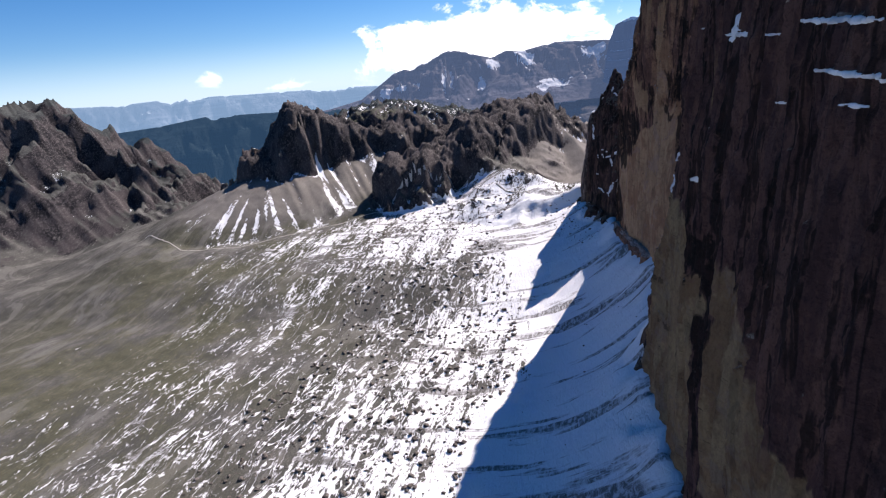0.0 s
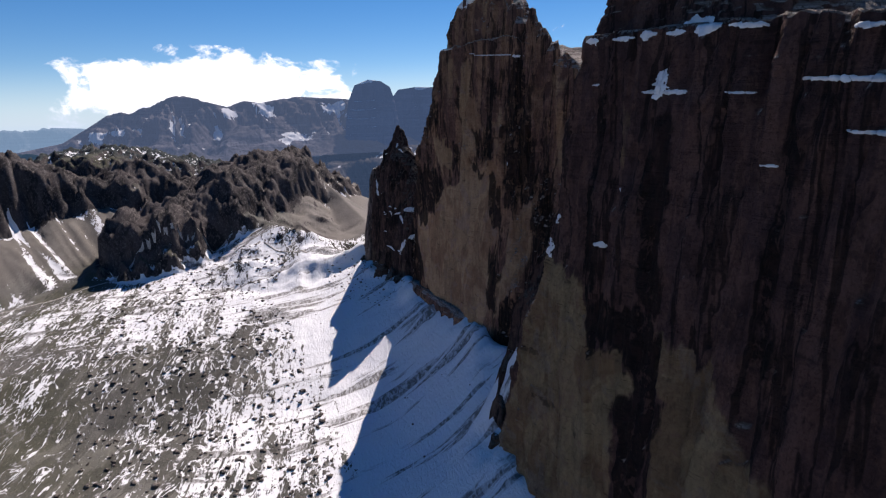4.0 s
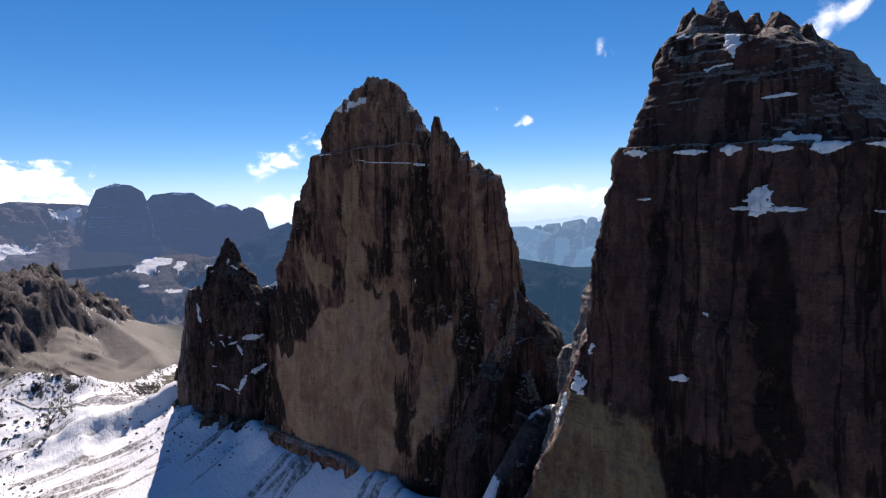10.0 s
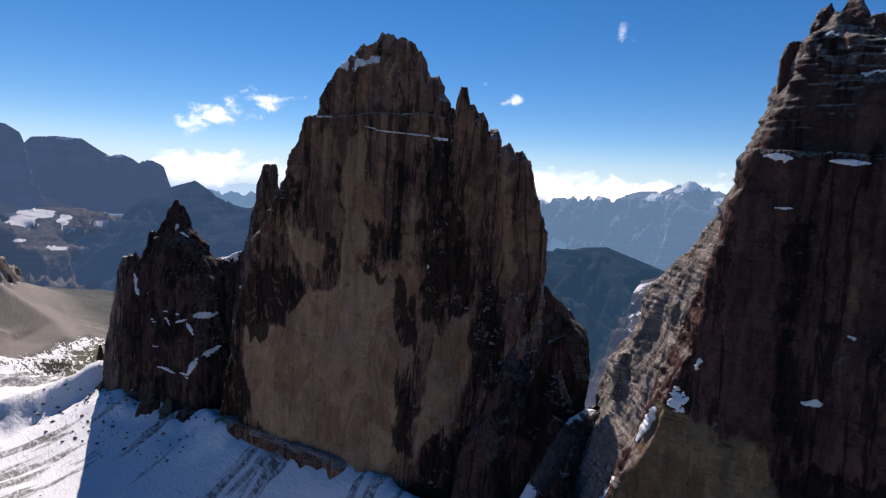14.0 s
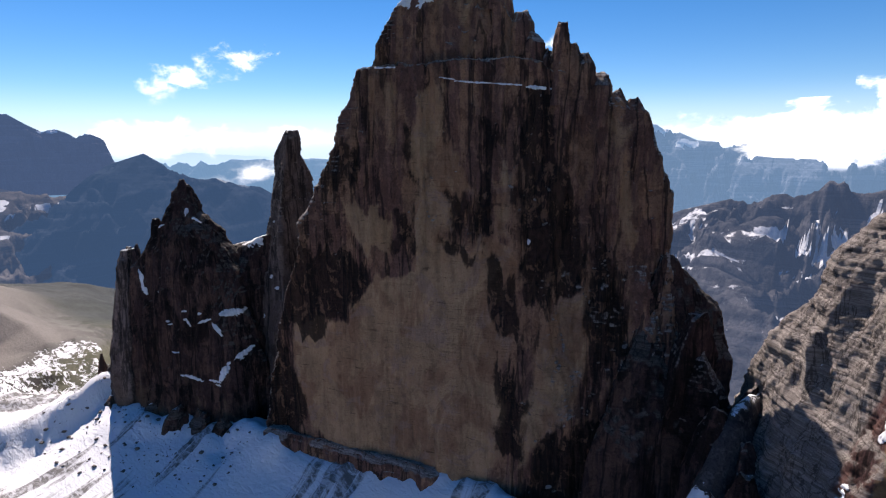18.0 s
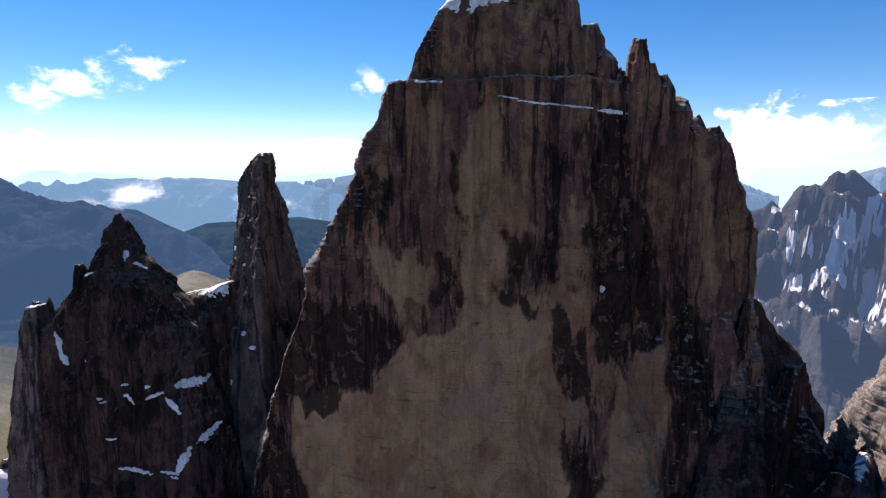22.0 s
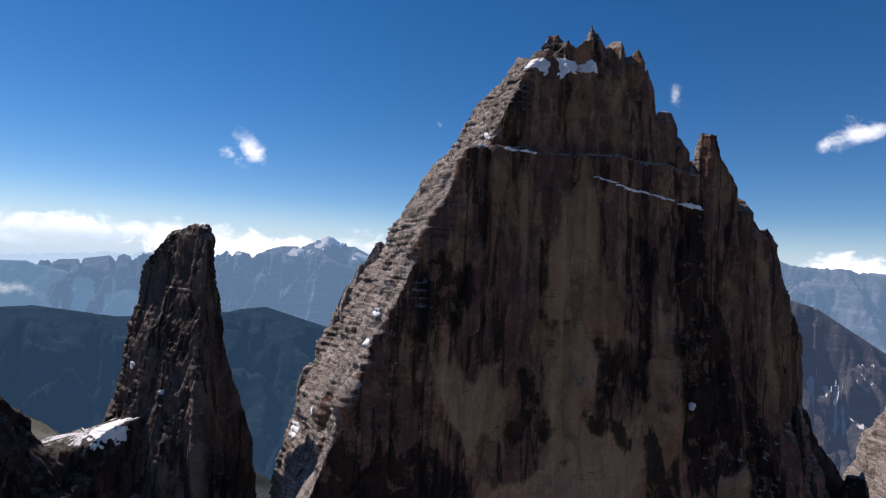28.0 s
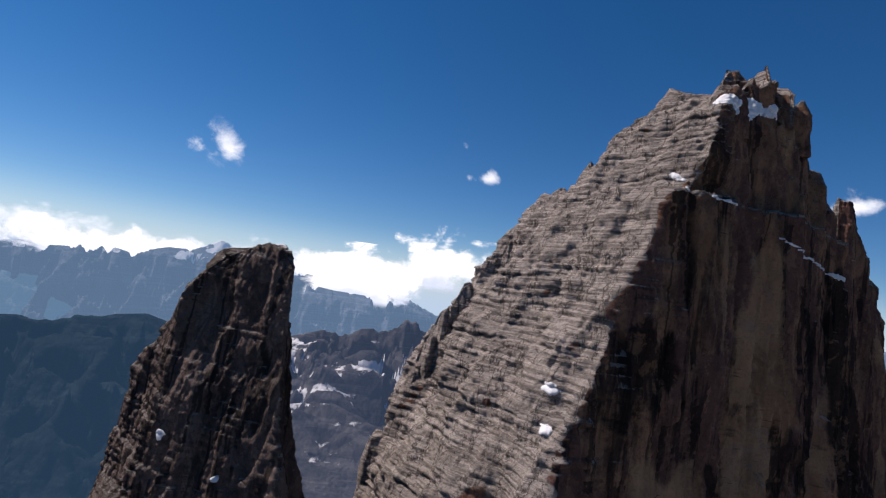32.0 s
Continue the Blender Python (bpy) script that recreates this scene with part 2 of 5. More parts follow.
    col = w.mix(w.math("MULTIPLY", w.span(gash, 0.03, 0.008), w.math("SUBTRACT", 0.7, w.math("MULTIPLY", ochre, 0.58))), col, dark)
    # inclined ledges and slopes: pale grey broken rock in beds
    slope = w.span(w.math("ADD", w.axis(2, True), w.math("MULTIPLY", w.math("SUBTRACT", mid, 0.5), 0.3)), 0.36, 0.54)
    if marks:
        # faces towards the sun get the pale tone too, as lit rock
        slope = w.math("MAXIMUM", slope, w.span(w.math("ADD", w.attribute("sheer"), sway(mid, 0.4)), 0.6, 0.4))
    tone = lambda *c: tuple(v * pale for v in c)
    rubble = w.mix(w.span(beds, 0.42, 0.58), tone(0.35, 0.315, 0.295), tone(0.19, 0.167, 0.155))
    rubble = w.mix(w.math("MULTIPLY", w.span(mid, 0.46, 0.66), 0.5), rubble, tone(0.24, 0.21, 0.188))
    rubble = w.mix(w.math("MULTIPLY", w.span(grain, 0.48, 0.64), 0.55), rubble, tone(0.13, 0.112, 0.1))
    # dark lines painted for shade in bedding recesses and gullies
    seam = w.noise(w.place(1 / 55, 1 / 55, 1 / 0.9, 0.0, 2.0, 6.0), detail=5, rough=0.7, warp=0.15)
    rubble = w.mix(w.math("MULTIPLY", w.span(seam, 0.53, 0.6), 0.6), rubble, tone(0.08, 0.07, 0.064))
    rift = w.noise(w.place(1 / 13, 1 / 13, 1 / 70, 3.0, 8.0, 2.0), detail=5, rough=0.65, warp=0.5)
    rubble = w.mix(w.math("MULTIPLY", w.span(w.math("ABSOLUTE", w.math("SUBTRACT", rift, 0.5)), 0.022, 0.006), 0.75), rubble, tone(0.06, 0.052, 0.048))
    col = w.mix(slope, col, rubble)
    # snow on what is flat
    lie = w.math("ADD", w.axis(2, True), w.math("MULTIPLY", w.math("SUBTRACT", mid, 0.5), 0.5))
    lie = w.math("ADD", lie, w.math("MULTIPLY", w.math("SUBTRACT", grain, 0.5), 0.25))
    white = w.span(lie, snow, snow + 0.06)
    col = w.mix(white, col, SNOW)
    t.links.new(col, b.inputs["Base Color"])
    b.inputs["Roughness"].default_value = 0.9
    b.inputs["Specular IOR Level"].default_value = 0.06
    n1 = w.bump(w.math("ADD", w.math("MULTIPLY", mid, 1.9), w.math("ADD", w.math("MULTIPLY", runs, 0.9), w.math("MULTIPLY", thin, 0.4))), 0.9, 2.4, None)
    w.bump(w.math("ADD", w.math("MULTIPLY", beds, 1.6), w.math("ADD", grain, w.math("MULTIPLY", ledge, 2.0))), 1.0, 1.3, b, n1)
    return m


def snow_material():
    m, t, b, out = nodes_of("old_snow")
    w = Build(t)
    n = w.noise(w.place(1 / 9, 1 / 9, 1 / 9), detail=6)
    f = w.noise(w.place(1 / 1.3, 1 / 1.3, 1 / 1.3), detail=4)
    t.links.new(w.mix(w.span(n, 0.4, 0.75), SNOW, (0.46, 0.48, 0.52)), b.inputs["Base Color"])
    b.inputs["Roughness"].default_value = 0.75
    w.bump(w.math("ADD", n, w.math("MULTIPLY", f, 0.2)), 0.5, 1.5, b)
    return m


def ground_material():
    """Scree, meadow and lying snow; the attribute cover says how much snow is left, the attribute green how much grass."""
    m, t, b, out = nodes_of("scree_and_snow")
    w = Build(t)
    big = w.noise(w.place(1 / 120, 1 / 120, 1 / 120), detail=5, rough=0.6)
    stripe = w.noise(w.place(1 / 52, 1 / 10, 1 / 30), detail=6, rough=0.62, warp=0.7)
    band = w.noise(w.place(1 / 230, 1 / 60, 1 / 90, 6.1, 2.2, 0.7), detail=4, rough=0.55, warp=0.6)
    spots = w.noise(w.place(1 / 8.0, 1 / 4.0, 1 / 6.0), detail=6, rough=0.6, warp=0.6)
    grain = w.noise(w.place(1 / 1.7, 1 / 1.7, 1 / 1.7), detail=5, rough=0.7)
    stone = w.mix(w.span(big, 0.35, 0.65), (0.115, 0.113, 0.105), (0.066, 0.066, 0.06))
    stone = w.mix(w.span(grain, 0.42, 0.66), stone, (0.045, 0.043, 0.04))
    stone = w.mix(w.math("MULTIPLY", w.span(spots, 0.58, 0.66), 0.6), stone, (0.22, 0.21, 0.195))
    grass = w.mix(w.span(spots, 0.35, 0.65), (0.05, 0.056, 0.022), (0.085, 0.08, 0.036))
    stone = w.mix(w.math("MULTIPLY", w.span(stripe, 0.46, 0.6), 0.55), stone, (0.055, 0.053, 0.05))
    shelf = w.noise(w.place(1 / 190, 1 / 70, 1 / 90, 3.1, 9.2, 2.0), detail=7, rough=0.62, warp=1.2)
    stone = w.mix(w.math("MULTIPLY", w.span(shelf, 0.5, 0.6), 0.62), stone, (0.042, 0.043, 0.04))
    stone = w.mix(w.math("MULTIPLY", w.span(shelf, 0.455, 0.435), 0.4), stone, (0.17, 0.167, 0.155))
    stone = w.mix(w.attribute("cone"), stone, w.mix(w.span(grain, 0.4, 0.66), (0.185, 0.17, 0.157), (0.125, 0.115, 0.107)))
    turf = w.math("MULTIPLY", w.attribute("green"), w.span(w.math("ADD", big, w.math("MULTIPLY", spots, 0.35)), 0.55, 0.75))
    col = w.mix(turf, stone, grass)
    crag = w.mix(w.span(shelf, 0.42, 0.58), (0.016, 0.015, 0.018), (0.058, 0.05, 0.052))
    crag = w.mix(w.math("MULTIPLY", w.span(spots, 0.5, 0.62), 0.7), crag, (0.11, 0.098, 0.098))
    crag = w.mix(w.math("MULTIPLY", w.span(grain, 0.5, 0.64), 0.6), crag, (0.012, 0.011, 0.013))
    # woods, their colour blued for far air; also darkens the shadowed valley
    col = w.mix(w.attribute("wood_and_shade"), col, w.mix(w.span(spots, 0.4, 0.6), (0.01, 0.018, 0.022), (0.026, 0.036, 0.04)))
    steep = w.span(w.math("ADD", w.axis(2, True), w.math("MULTIPLY", w.math("SUBTRACT", spots, 0.5), 0.3)), 0.8, 0.68)
    steep = w.math("MULTIPLY", steep, w.span(w.attribute("cover"), 0.52, 0.62, 1.0, 0.0))
    steep = w.math("MAXIMUM", steep, w.span(w.math("ADD", w.attribute("bare"), w.math("MULTIPLY", w.math("SUBTRACT", spots, 0.5), 0.7)), 0.45, 0.6))
    col = w.mix(steep, col, crag)
    drift = w.math("ADD", w.math("MULTIPLY", stripe, 0.38), w.math("MULTIPLY", spots, 0.34))
    drift = w.math("ADD", drift, w.math("MULTIPLY", band, 0.36))
    drift = w.math("ADD", drift, w.attribute("cover"))
    drift = w.math("SUBTRACT", drift, w.math("MULTIPLY", steep, 0.35))
    furrow = w.noise(w.place(1 / 42, 1 / 17, 1 / 40, 4.4, 7.7, 1.0), detail=4, rough=0.55, warp=0.9)
    net = w.span(w.math("ABSOLUTE", w.math("SUBTRACT", furrow, 0.5)), 0.035, 0.012)
    drift = w.math("ADD", drift, w.math("MULTIPLY", w.math("MULTIPLY", net, w.span(w.attribute("cover"), 0.3, 0.36)), 0.085))
    white = w.span(drift, 0.985, 1.02)
    # lanes of fallen stones down the snow slopes
    lanes = w.noise(w.place(1 / 26, 1 / 190, 1 / 400, 0.35, 0.0, 0.0), detail=6, rough=0.6, warp=0.35)
    lane = w.math("MULTIPLY", w.span(lanes, 0.54, 0.6), w.span(spots, 0.35, 0.6, 0.3, 0.9))
    stones = w.math("MAXIMUM", lane, w.math("MULTIPLY", w.span(grain, 0.68, 0.73), w.span(spots, 0.58, 0.66)))
    dirty = w.mix(stones, SNOW, (0.09, 0.083, 0.077))
    col = w.mix(white, col, dirty)
    t.links.new(col, b.inputs["Base Color"])
    b.inputs["Roughness"].default_value = 0.9
    b.inputs["Specular IOR Level"].default_value = 0.2
    lift = w.math("ADD", w.math("MULTIPLY", spots, 1.2), w.math("MULTIPLY", w.math("MULTIPLY", grain, 0.7), w.math("SUBTRACT", 1.0, white)))
    w.bump(lift, 0.7, 1.8, b)
    return m


def distance_material(name, rock, haze_glow, amount, snow_line, snow_bias, low=-0.5):
    """Far ranges of the backdrop: the blue haze of the air between is painted in as a glow."""
    m, t, b, out = nodes_of(name)
    w = Build(t)
    big = w.noise(w.place(1 / 260, 1 / 260, 1 / 260), detail=6, rough=0.6)
    fine = w.noise(w.place(1 / 45, 1 / 45, 1 / 80), detail=7, rough=0.65)
    col = w.mix(w.span(fine, 0.35, 0.7), rock, tuple(c * 0.45 for c in rock))
    shelf = w.noise(w.place(1 / 700, 1 / 700, 1 / 34), detail=5, rough=0.65)
    rift = w.noise(w.place(1 / 70, 1 / 70, 1 / 420, 2.0, 5.0, 1.0), detail=4, rough=0.6)
    col = w.mix(w.math("MULTIPLY", w.span(shelf, 0.5, 0.62), 0.6), col, tuple(min(1.0, c * 1.7) for c in rock))
    col = w.mix(w.math("MULTIPLY", w.span(rift, 0.53, 0.62), 0.65), col, tuple(c * 0.3 for c in rock))
    lie = w.math("ADD", w.axis(2, True), w.math("MULTIPLY", w.math("SUBTRACT", fine, 0.5), 0.8))
    lie = w.math("ADD", lie, w.math("MULTIPLY", w.math("SUBTRACT", big, 0.5), 0.9))
    lie = w.math("ADD", lie, w.math("MULTIPLY", w.attribute("hollow"), 0.4))
    high = w.span(w.axis(2), snow_line - 120, snow_line + 160, low, 0.0)
    white = w.span(w.math("ADD", lie, high), snow_bias, snow_bias + 0.12)
    col = w.mix(white, col, SNOW)
    t.links.new(col, b.inputs["Base Color"])
    b.inputs["Roughness"].default_value = 1.0
    b.inputs["Specular IOR Level"].default_value = 0.0
    # haze before the range, as a glow mixed over its rock
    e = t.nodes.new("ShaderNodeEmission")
    e.inputs["Color"].default_value = (*haze_glow, 1)
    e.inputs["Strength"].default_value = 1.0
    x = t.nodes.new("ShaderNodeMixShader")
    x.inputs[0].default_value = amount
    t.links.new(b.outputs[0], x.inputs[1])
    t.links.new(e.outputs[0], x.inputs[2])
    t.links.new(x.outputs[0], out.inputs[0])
    w.bump(fine, 0.8, 30.0, b)
    return m


# near black of water stains, also of the shade painted into clefts
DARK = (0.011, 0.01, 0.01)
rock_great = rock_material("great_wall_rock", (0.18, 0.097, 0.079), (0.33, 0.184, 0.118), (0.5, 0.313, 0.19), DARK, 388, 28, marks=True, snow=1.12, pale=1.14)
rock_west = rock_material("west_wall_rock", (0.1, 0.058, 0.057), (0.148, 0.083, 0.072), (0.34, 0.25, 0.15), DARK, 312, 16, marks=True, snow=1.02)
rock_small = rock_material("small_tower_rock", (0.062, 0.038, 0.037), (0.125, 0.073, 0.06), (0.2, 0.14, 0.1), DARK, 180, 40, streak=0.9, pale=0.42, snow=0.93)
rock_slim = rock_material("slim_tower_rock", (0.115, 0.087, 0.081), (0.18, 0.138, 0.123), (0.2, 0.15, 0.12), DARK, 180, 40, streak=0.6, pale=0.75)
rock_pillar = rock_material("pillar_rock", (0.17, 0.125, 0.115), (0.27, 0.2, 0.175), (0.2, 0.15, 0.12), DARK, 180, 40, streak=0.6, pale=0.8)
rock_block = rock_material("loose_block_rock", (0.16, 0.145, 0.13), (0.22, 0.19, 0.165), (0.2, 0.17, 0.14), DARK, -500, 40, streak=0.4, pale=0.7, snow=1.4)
snow_mat = snow_material()
ground_mat = ground_material()
# bluish rock colours and blue glows hold the haze of each range
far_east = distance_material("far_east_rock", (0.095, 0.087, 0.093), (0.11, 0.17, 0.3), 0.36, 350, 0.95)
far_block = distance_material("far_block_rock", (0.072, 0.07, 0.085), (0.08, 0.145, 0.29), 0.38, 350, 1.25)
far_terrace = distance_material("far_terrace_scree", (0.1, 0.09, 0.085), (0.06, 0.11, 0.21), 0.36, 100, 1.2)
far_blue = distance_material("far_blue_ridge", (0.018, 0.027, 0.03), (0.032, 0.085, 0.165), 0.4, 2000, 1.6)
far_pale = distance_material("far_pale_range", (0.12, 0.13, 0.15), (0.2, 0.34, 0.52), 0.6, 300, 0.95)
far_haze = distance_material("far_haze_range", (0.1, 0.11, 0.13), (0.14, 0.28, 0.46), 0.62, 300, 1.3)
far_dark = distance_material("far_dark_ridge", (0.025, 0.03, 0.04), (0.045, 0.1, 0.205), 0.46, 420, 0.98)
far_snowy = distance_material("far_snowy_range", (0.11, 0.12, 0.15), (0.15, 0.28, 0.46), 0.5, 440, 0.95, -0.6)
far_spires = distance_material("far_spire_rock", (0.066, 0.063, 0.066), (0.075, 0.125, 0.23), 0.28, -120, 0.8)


# ---- the ground ----
def spread(lo, hi, step, end_lo, end_hi, growth):
    core = list(np.arange(lo, hi + 0.1, step))
    s = step
    while core[0] > end_lo:
        s *= growth
        core.insert(0, core[0] - s)
    s = step
    while core[-1] < end_hi:
        s *= growth
        core.append(core[-1] + s)
    return np.array(core)


def along(x, y, path):
    """Nearest place on a broken line: distance, and the line's own values there."""
    best = np.full(x.shape, 1e9)
    vals = [np.zeros(x.shape) for _ in range(len(path[0]) - 1)]
    run = 0.0
    path = [tuple(p) for p in path]
    lines = []
    for a, b in zip(path[:-1], path[1:]):
        lines.append((a + (run,), b + (run + math.dist(a[:2], b[:2]),)))
        run += math.dist(a[:2], b[:2])
    for a, b in lines:
        dx, dy = b[0] - a[0], b[1] - a[1]
        t = np.clip(((x - a[0]) * dx + (y - a[1]) * dy) / (dx * dx + dy * dy), 0, 1)
        d = np.hypot(x - a[0] - t * dx, y - a[1] - t * dy)
        near = d < best
        best = np.where(near, d, best)
        for k in range(len(vals)):
            vals[k] = np.where(near, a[2 + k] + t * (b[2 + k] - a[2 + k]), vals[k])
    return best, vals


WALL_FOOT = ((-900, -10), (-640, 12), (-380, 36), (-250, 50), (-190, 15), (-64, 20), (60, 50), (150, 70), (200, 78), (345, 130), (420, 105), (700, 60), (1400, 0), (6000, 0))
FLOOR = ((-2500, 20), (-900, 60), (-250, 84), (0, 88), (134, 118), (364, 136), (473, 138), (620, 165), (800, 175), (1200, 120), (2500, -200))


def height(x, y):
    foot = np.interp(x, [p[0] for p in WALL_FOOT], [p[1] for p in WALL_FOOT])
    d = y - foot
    top = np.interp(x, (-900, -380, -250, -150, 0, 150, 345, 600, 900), (150, 170, 178, 216, 208, 202, 198, 190, 180))
    floor = np.interp(x, [p[0] for p in FLOOR], [p[1] for p in FLOOR]) - np.interp(y, (500, 1000, 1700, 2600, 4500), (0, 8, 60, 260, 330))
    north = floor + (top - floor) * np.exp(-(np.maximum(d, 0) / 95.0) ** 1.3)
    south = top - np.interp(-d, (0, 40, 120, 400, 900, 1800, 3000, 5000), (0, 10, 30, 170, 400, 600, 780, 820))
    z = np.where(d > 0, north, south)
    # the deep valley to the north east
    z = z - 420 * smooth(1250, 2400, 0.75 * x + 0.66 * y) * smooth(-200, 700, x)
    z = z - 330 * smooth(1250, 2000, x)
    # the gully between the west and the great tower
    gap = np.exp(-((x + 240 - 0.25 * y) / 24) ** 2) * smooth(75, -30, y) * smooth(-330, -140, y)
    z = z * (1 - gap) + np.maximum(z, 322) * gap
    far = smooth(600, 2500, np.hypot(x, y))
    for path, wide, power, rough in RIDGES:
        dist, (crest, base, run) = along(x, y, path)
        w = np.clip(1 - dist / wide, 0, 1)
        form = w ** power
        crag = (ridged(x / 150, y / 150, 0.3, 6, 11, 0.55) - 0.6) * rough * np.minimum(1, w * 2.5)
        z = np.maximum(z, np.where(w > 0, base + (crest - base) * form + crag, -1e9))
    # cliff bands with scree aprons below them
    for path, wide, soft, apron in CLIFFS:
        dist, (crest, base, run) = along(x, y, path)
        wob = (fbm(x / 130, y / 130, 1.7, 5, 23, 0.6) - 0.5) * 170 + (ridged(x / 60, y / 60, 0.2, 5, 29, 0.6) - 0.5) * 46
        fan = base + 76 - 0.52 * (dist - wide) + (ridged(run / 34, dist / 500, 5.0, 4, 41) - 0.6) * 22
        z = np.maximum(z, np.where(dist < wide + apron, fan, -1e9))
        w = np.clip((wide + soft - dist - wob) / (2 * soft), 0, 1)
        lumpy = (ridged(x / 170, y / 170, 2.2, 5, 31, 0.5) - 0.6) * 70 - 22 * smooth(0, wide * 1.2, dist)
        z = z + np.maximum(0, crest + lumpy - z) * w
        z = z + (ridged(x / 46, y / 46, 7.1, 5, 37, 0.6) - 0.62) * 44 * np.minimum(1, 4 * w * (1 - w) + 0.4 * w)
        # broken into blocks and clefts
        z = z + (np.floor(fbm(x / 34, y / 34, 4.4, 4, 53, 0.65) * 9) / 9 - 0.5) * 52 * np.minimum(1, 3 * w) + (ridged(x / 21, y / 21, 3.3, 3, 59, 0.6) - 0.6) * 26 * np.minimum(1, 3 * w)
    near = smooth(30, 120, d)
    z = z + (fbm(x / 26, y / 26, 0.9, 4, 13, 0.6) - 0.42) * 34 * np.exp(-(d / 34.0) ** 2) * smooth(-700, -600, x) * smooth(420, 380, x)
    z = z + (fbm(x / 300, y / 300, 0.1, 5, 3) - 0.5) * (16 + 150 * far) + (fbm(x / 45, y / 45, 0.4, 4, 5) - 0.5) * 8 * near
    z = z + (fbm(x / 9, y / 9, 0.7, 3, 7) - 0.5) * 2.2 * smooth(60, 200, d)
    return z


# broken lines: x, y, crest, foot
RIDGES = []
RIDGES.append((((395, -135, 320, 190), (456, -140, 326, 190), (560, -230, 318, 150)), 130, 0.3, 22))
RIDGES.append((((370, 115, 204, 120), (520, 240, 208, 120), (600, 330, 216, 130), (680, 356, 230, 150), (800, 330, 275, 150), (1050, 298, 372, 150), (1140, 420, 300, 60)), 210, 1.05, 70))
RIDGES.append((((600, 100, 180, 120), (747, 105, 200, 130), (900, 170, 255, 140), (1050, 298, 350, 150)), 170, 1.0, 6))
RIDGES.append((((400, 2350, 470, 60), (600, 2200, 500, 60), (727, 2083, 505, 60), (895, 1944, 455, 50), (1129, 1703, 165, 0), (1350, 1560, 40, -60)), 520, 1.1, 270))
RIDGES.append((((-1200, 2500, 520, 40), (-400, 2500, 480, 40), (400, 2350, 470, 60)), 700, 1.2, 270))
CLIFFS = []
CLIFFS.append((((680, 1050, 330, 175), (735, 985, 425, 175), (800, 915, 405, 175), (850, 850, 370, 175), (905, 770, 325, 175), (960, 700, 350, 175), (1000, 600, 300, 178), (1040, 520, 335, 180), (1110, 380, 345, 180), (1090, 300, 362, 180), (1050, 240, 322, 180)), 92, 20, 430))
CLIFFS.append((((640, 610, 268, 150), (690, 520, 298, 150), (740, 445, 318, 150), (820, 400, 345, 150), (918, 355, 372, 150), (1045, 300, 356, 150)), 84, 34, 0.1))
CLIFFS.append((((1450, 950, 350, 150), (1600, 700, 330, 150), (1700, 560, 310, 120)), 240, 80, 200))
xs = spread(-620, 1400, 6.0, -5300, 5000, 1.022)
ys = spread(-140, 1250, 6.0, -4900, 5200, 1.022)
gx, gy = np.meshgrid(xs, ys)
gz = height(gx, gy)
ground = new("ground", mesh_from("ground", np.stack([gx, gy, gz], -1).reshape(-1, 3), grid_faces(len(ys), len(xs), False), ground_mat))
tagged(ground, "mountain ground of grey scree with lying snow and thin grass", "ground", kind="structure")
g_foot = np.interp(gx, [p[0] for p in WALL_FOOT], [p[1] for p in WALL_FOOT])
g_d = gy - g_foot
cover = np.interp(g_d, (-900, -200, -40, 0, 110, 190, 300, 450, 700, 1100), (0.2, 0.3, 0.5, 0.75, 0.68, 0.51, 0.44, 0.4, 0.36, 0.29))
cover = cover + 0.1 * smooth(150, 600, gx) * smooth(800, 300, gy) * smooth(-40, 60, g_d) - 0.16 * smooth(640, 720, gx) * smooth(470, 330, gy) - 0.16 * smooth(500, 760, gx + 0.35 * gy - 150)
cover = cover - 0.1 * smooth(350, 400, gx) * smooth(120, 60, g_d) - 0.1 * smooth(380, 480, gx) * smooth(160, 90, g_d)
cover = cover + 0.08 * smooth(520, 620, gx) * smooth(700, 610, gx) * smooth(270, 120, gy) * smooth(-260, -150, gy)
cover = cover - 0.15 * smooth(405, 450, gx) * smooth(340, 280, gy) * smooth(900, 700, gx)
cover = np.where((gy < -1000) | (gx > 1250), 0.05 + 0.34 * smooth(210, 320, gz) * smooth(1250, 1350, gx), cover)
fan_d, (_, _, fan_run) = along(gx, gy, CLIFFS[0][0])
round_end = 160 * np.arctan2(gy - 1050, gx - 680)
fan_run = np.where(fan_run < 2, round_end, fan_run)
streak = smooth(0.7, 0.86, ridged(fan_run / 30, fan_d / 600, 2.0, 3, 43))
cover = cover + 0.36 * streak * smooth(360, 240, fan_d) * smooth(60, 110, fan_d) - 0.05 * smooth(60, 110, fan_d) * smooth(330, 200, fan_d)
# snow stays longest in the hollows of the broken ground
soft = gz.copy()
for _ in range(6):
    soft[1:-1, 1:-1] = 0.25 * (soft[:-2, 1:-1] + soft[2:, 1:-1] + soft[1:-1, :-2] + soft[1:-1, 2:])
cover = cover + np.clip((soft - gz) * 0.07 - 0.04, -0.1, 0.26) * smooth(520, 700, gx + 0.3 * gy) * smooth(60, 160, gz)
green = smooth(250, 700, g_d) * 0.45 * smooth(1500, 1000, gy) * smooth(220, 340, fan_d) + 0.6 * smooth(400, 470, gx) * smooth(300, 200, gy) * smooth(640, 560, gx)
# last term: valley shadow beyond the saddle, painted in the colour of the woods
wood_and_shade = smooth(-130, -420, gy) + smooth(1300, 2200, 0.75 * gx + 0.66 * gy) + smooth(1300, 1500, gx) + 0.75 * smooth(640, 860, gx) * smooth(60, -30, gy)
cone_d, _ = along(gx, gy, RIDGES[2][0])
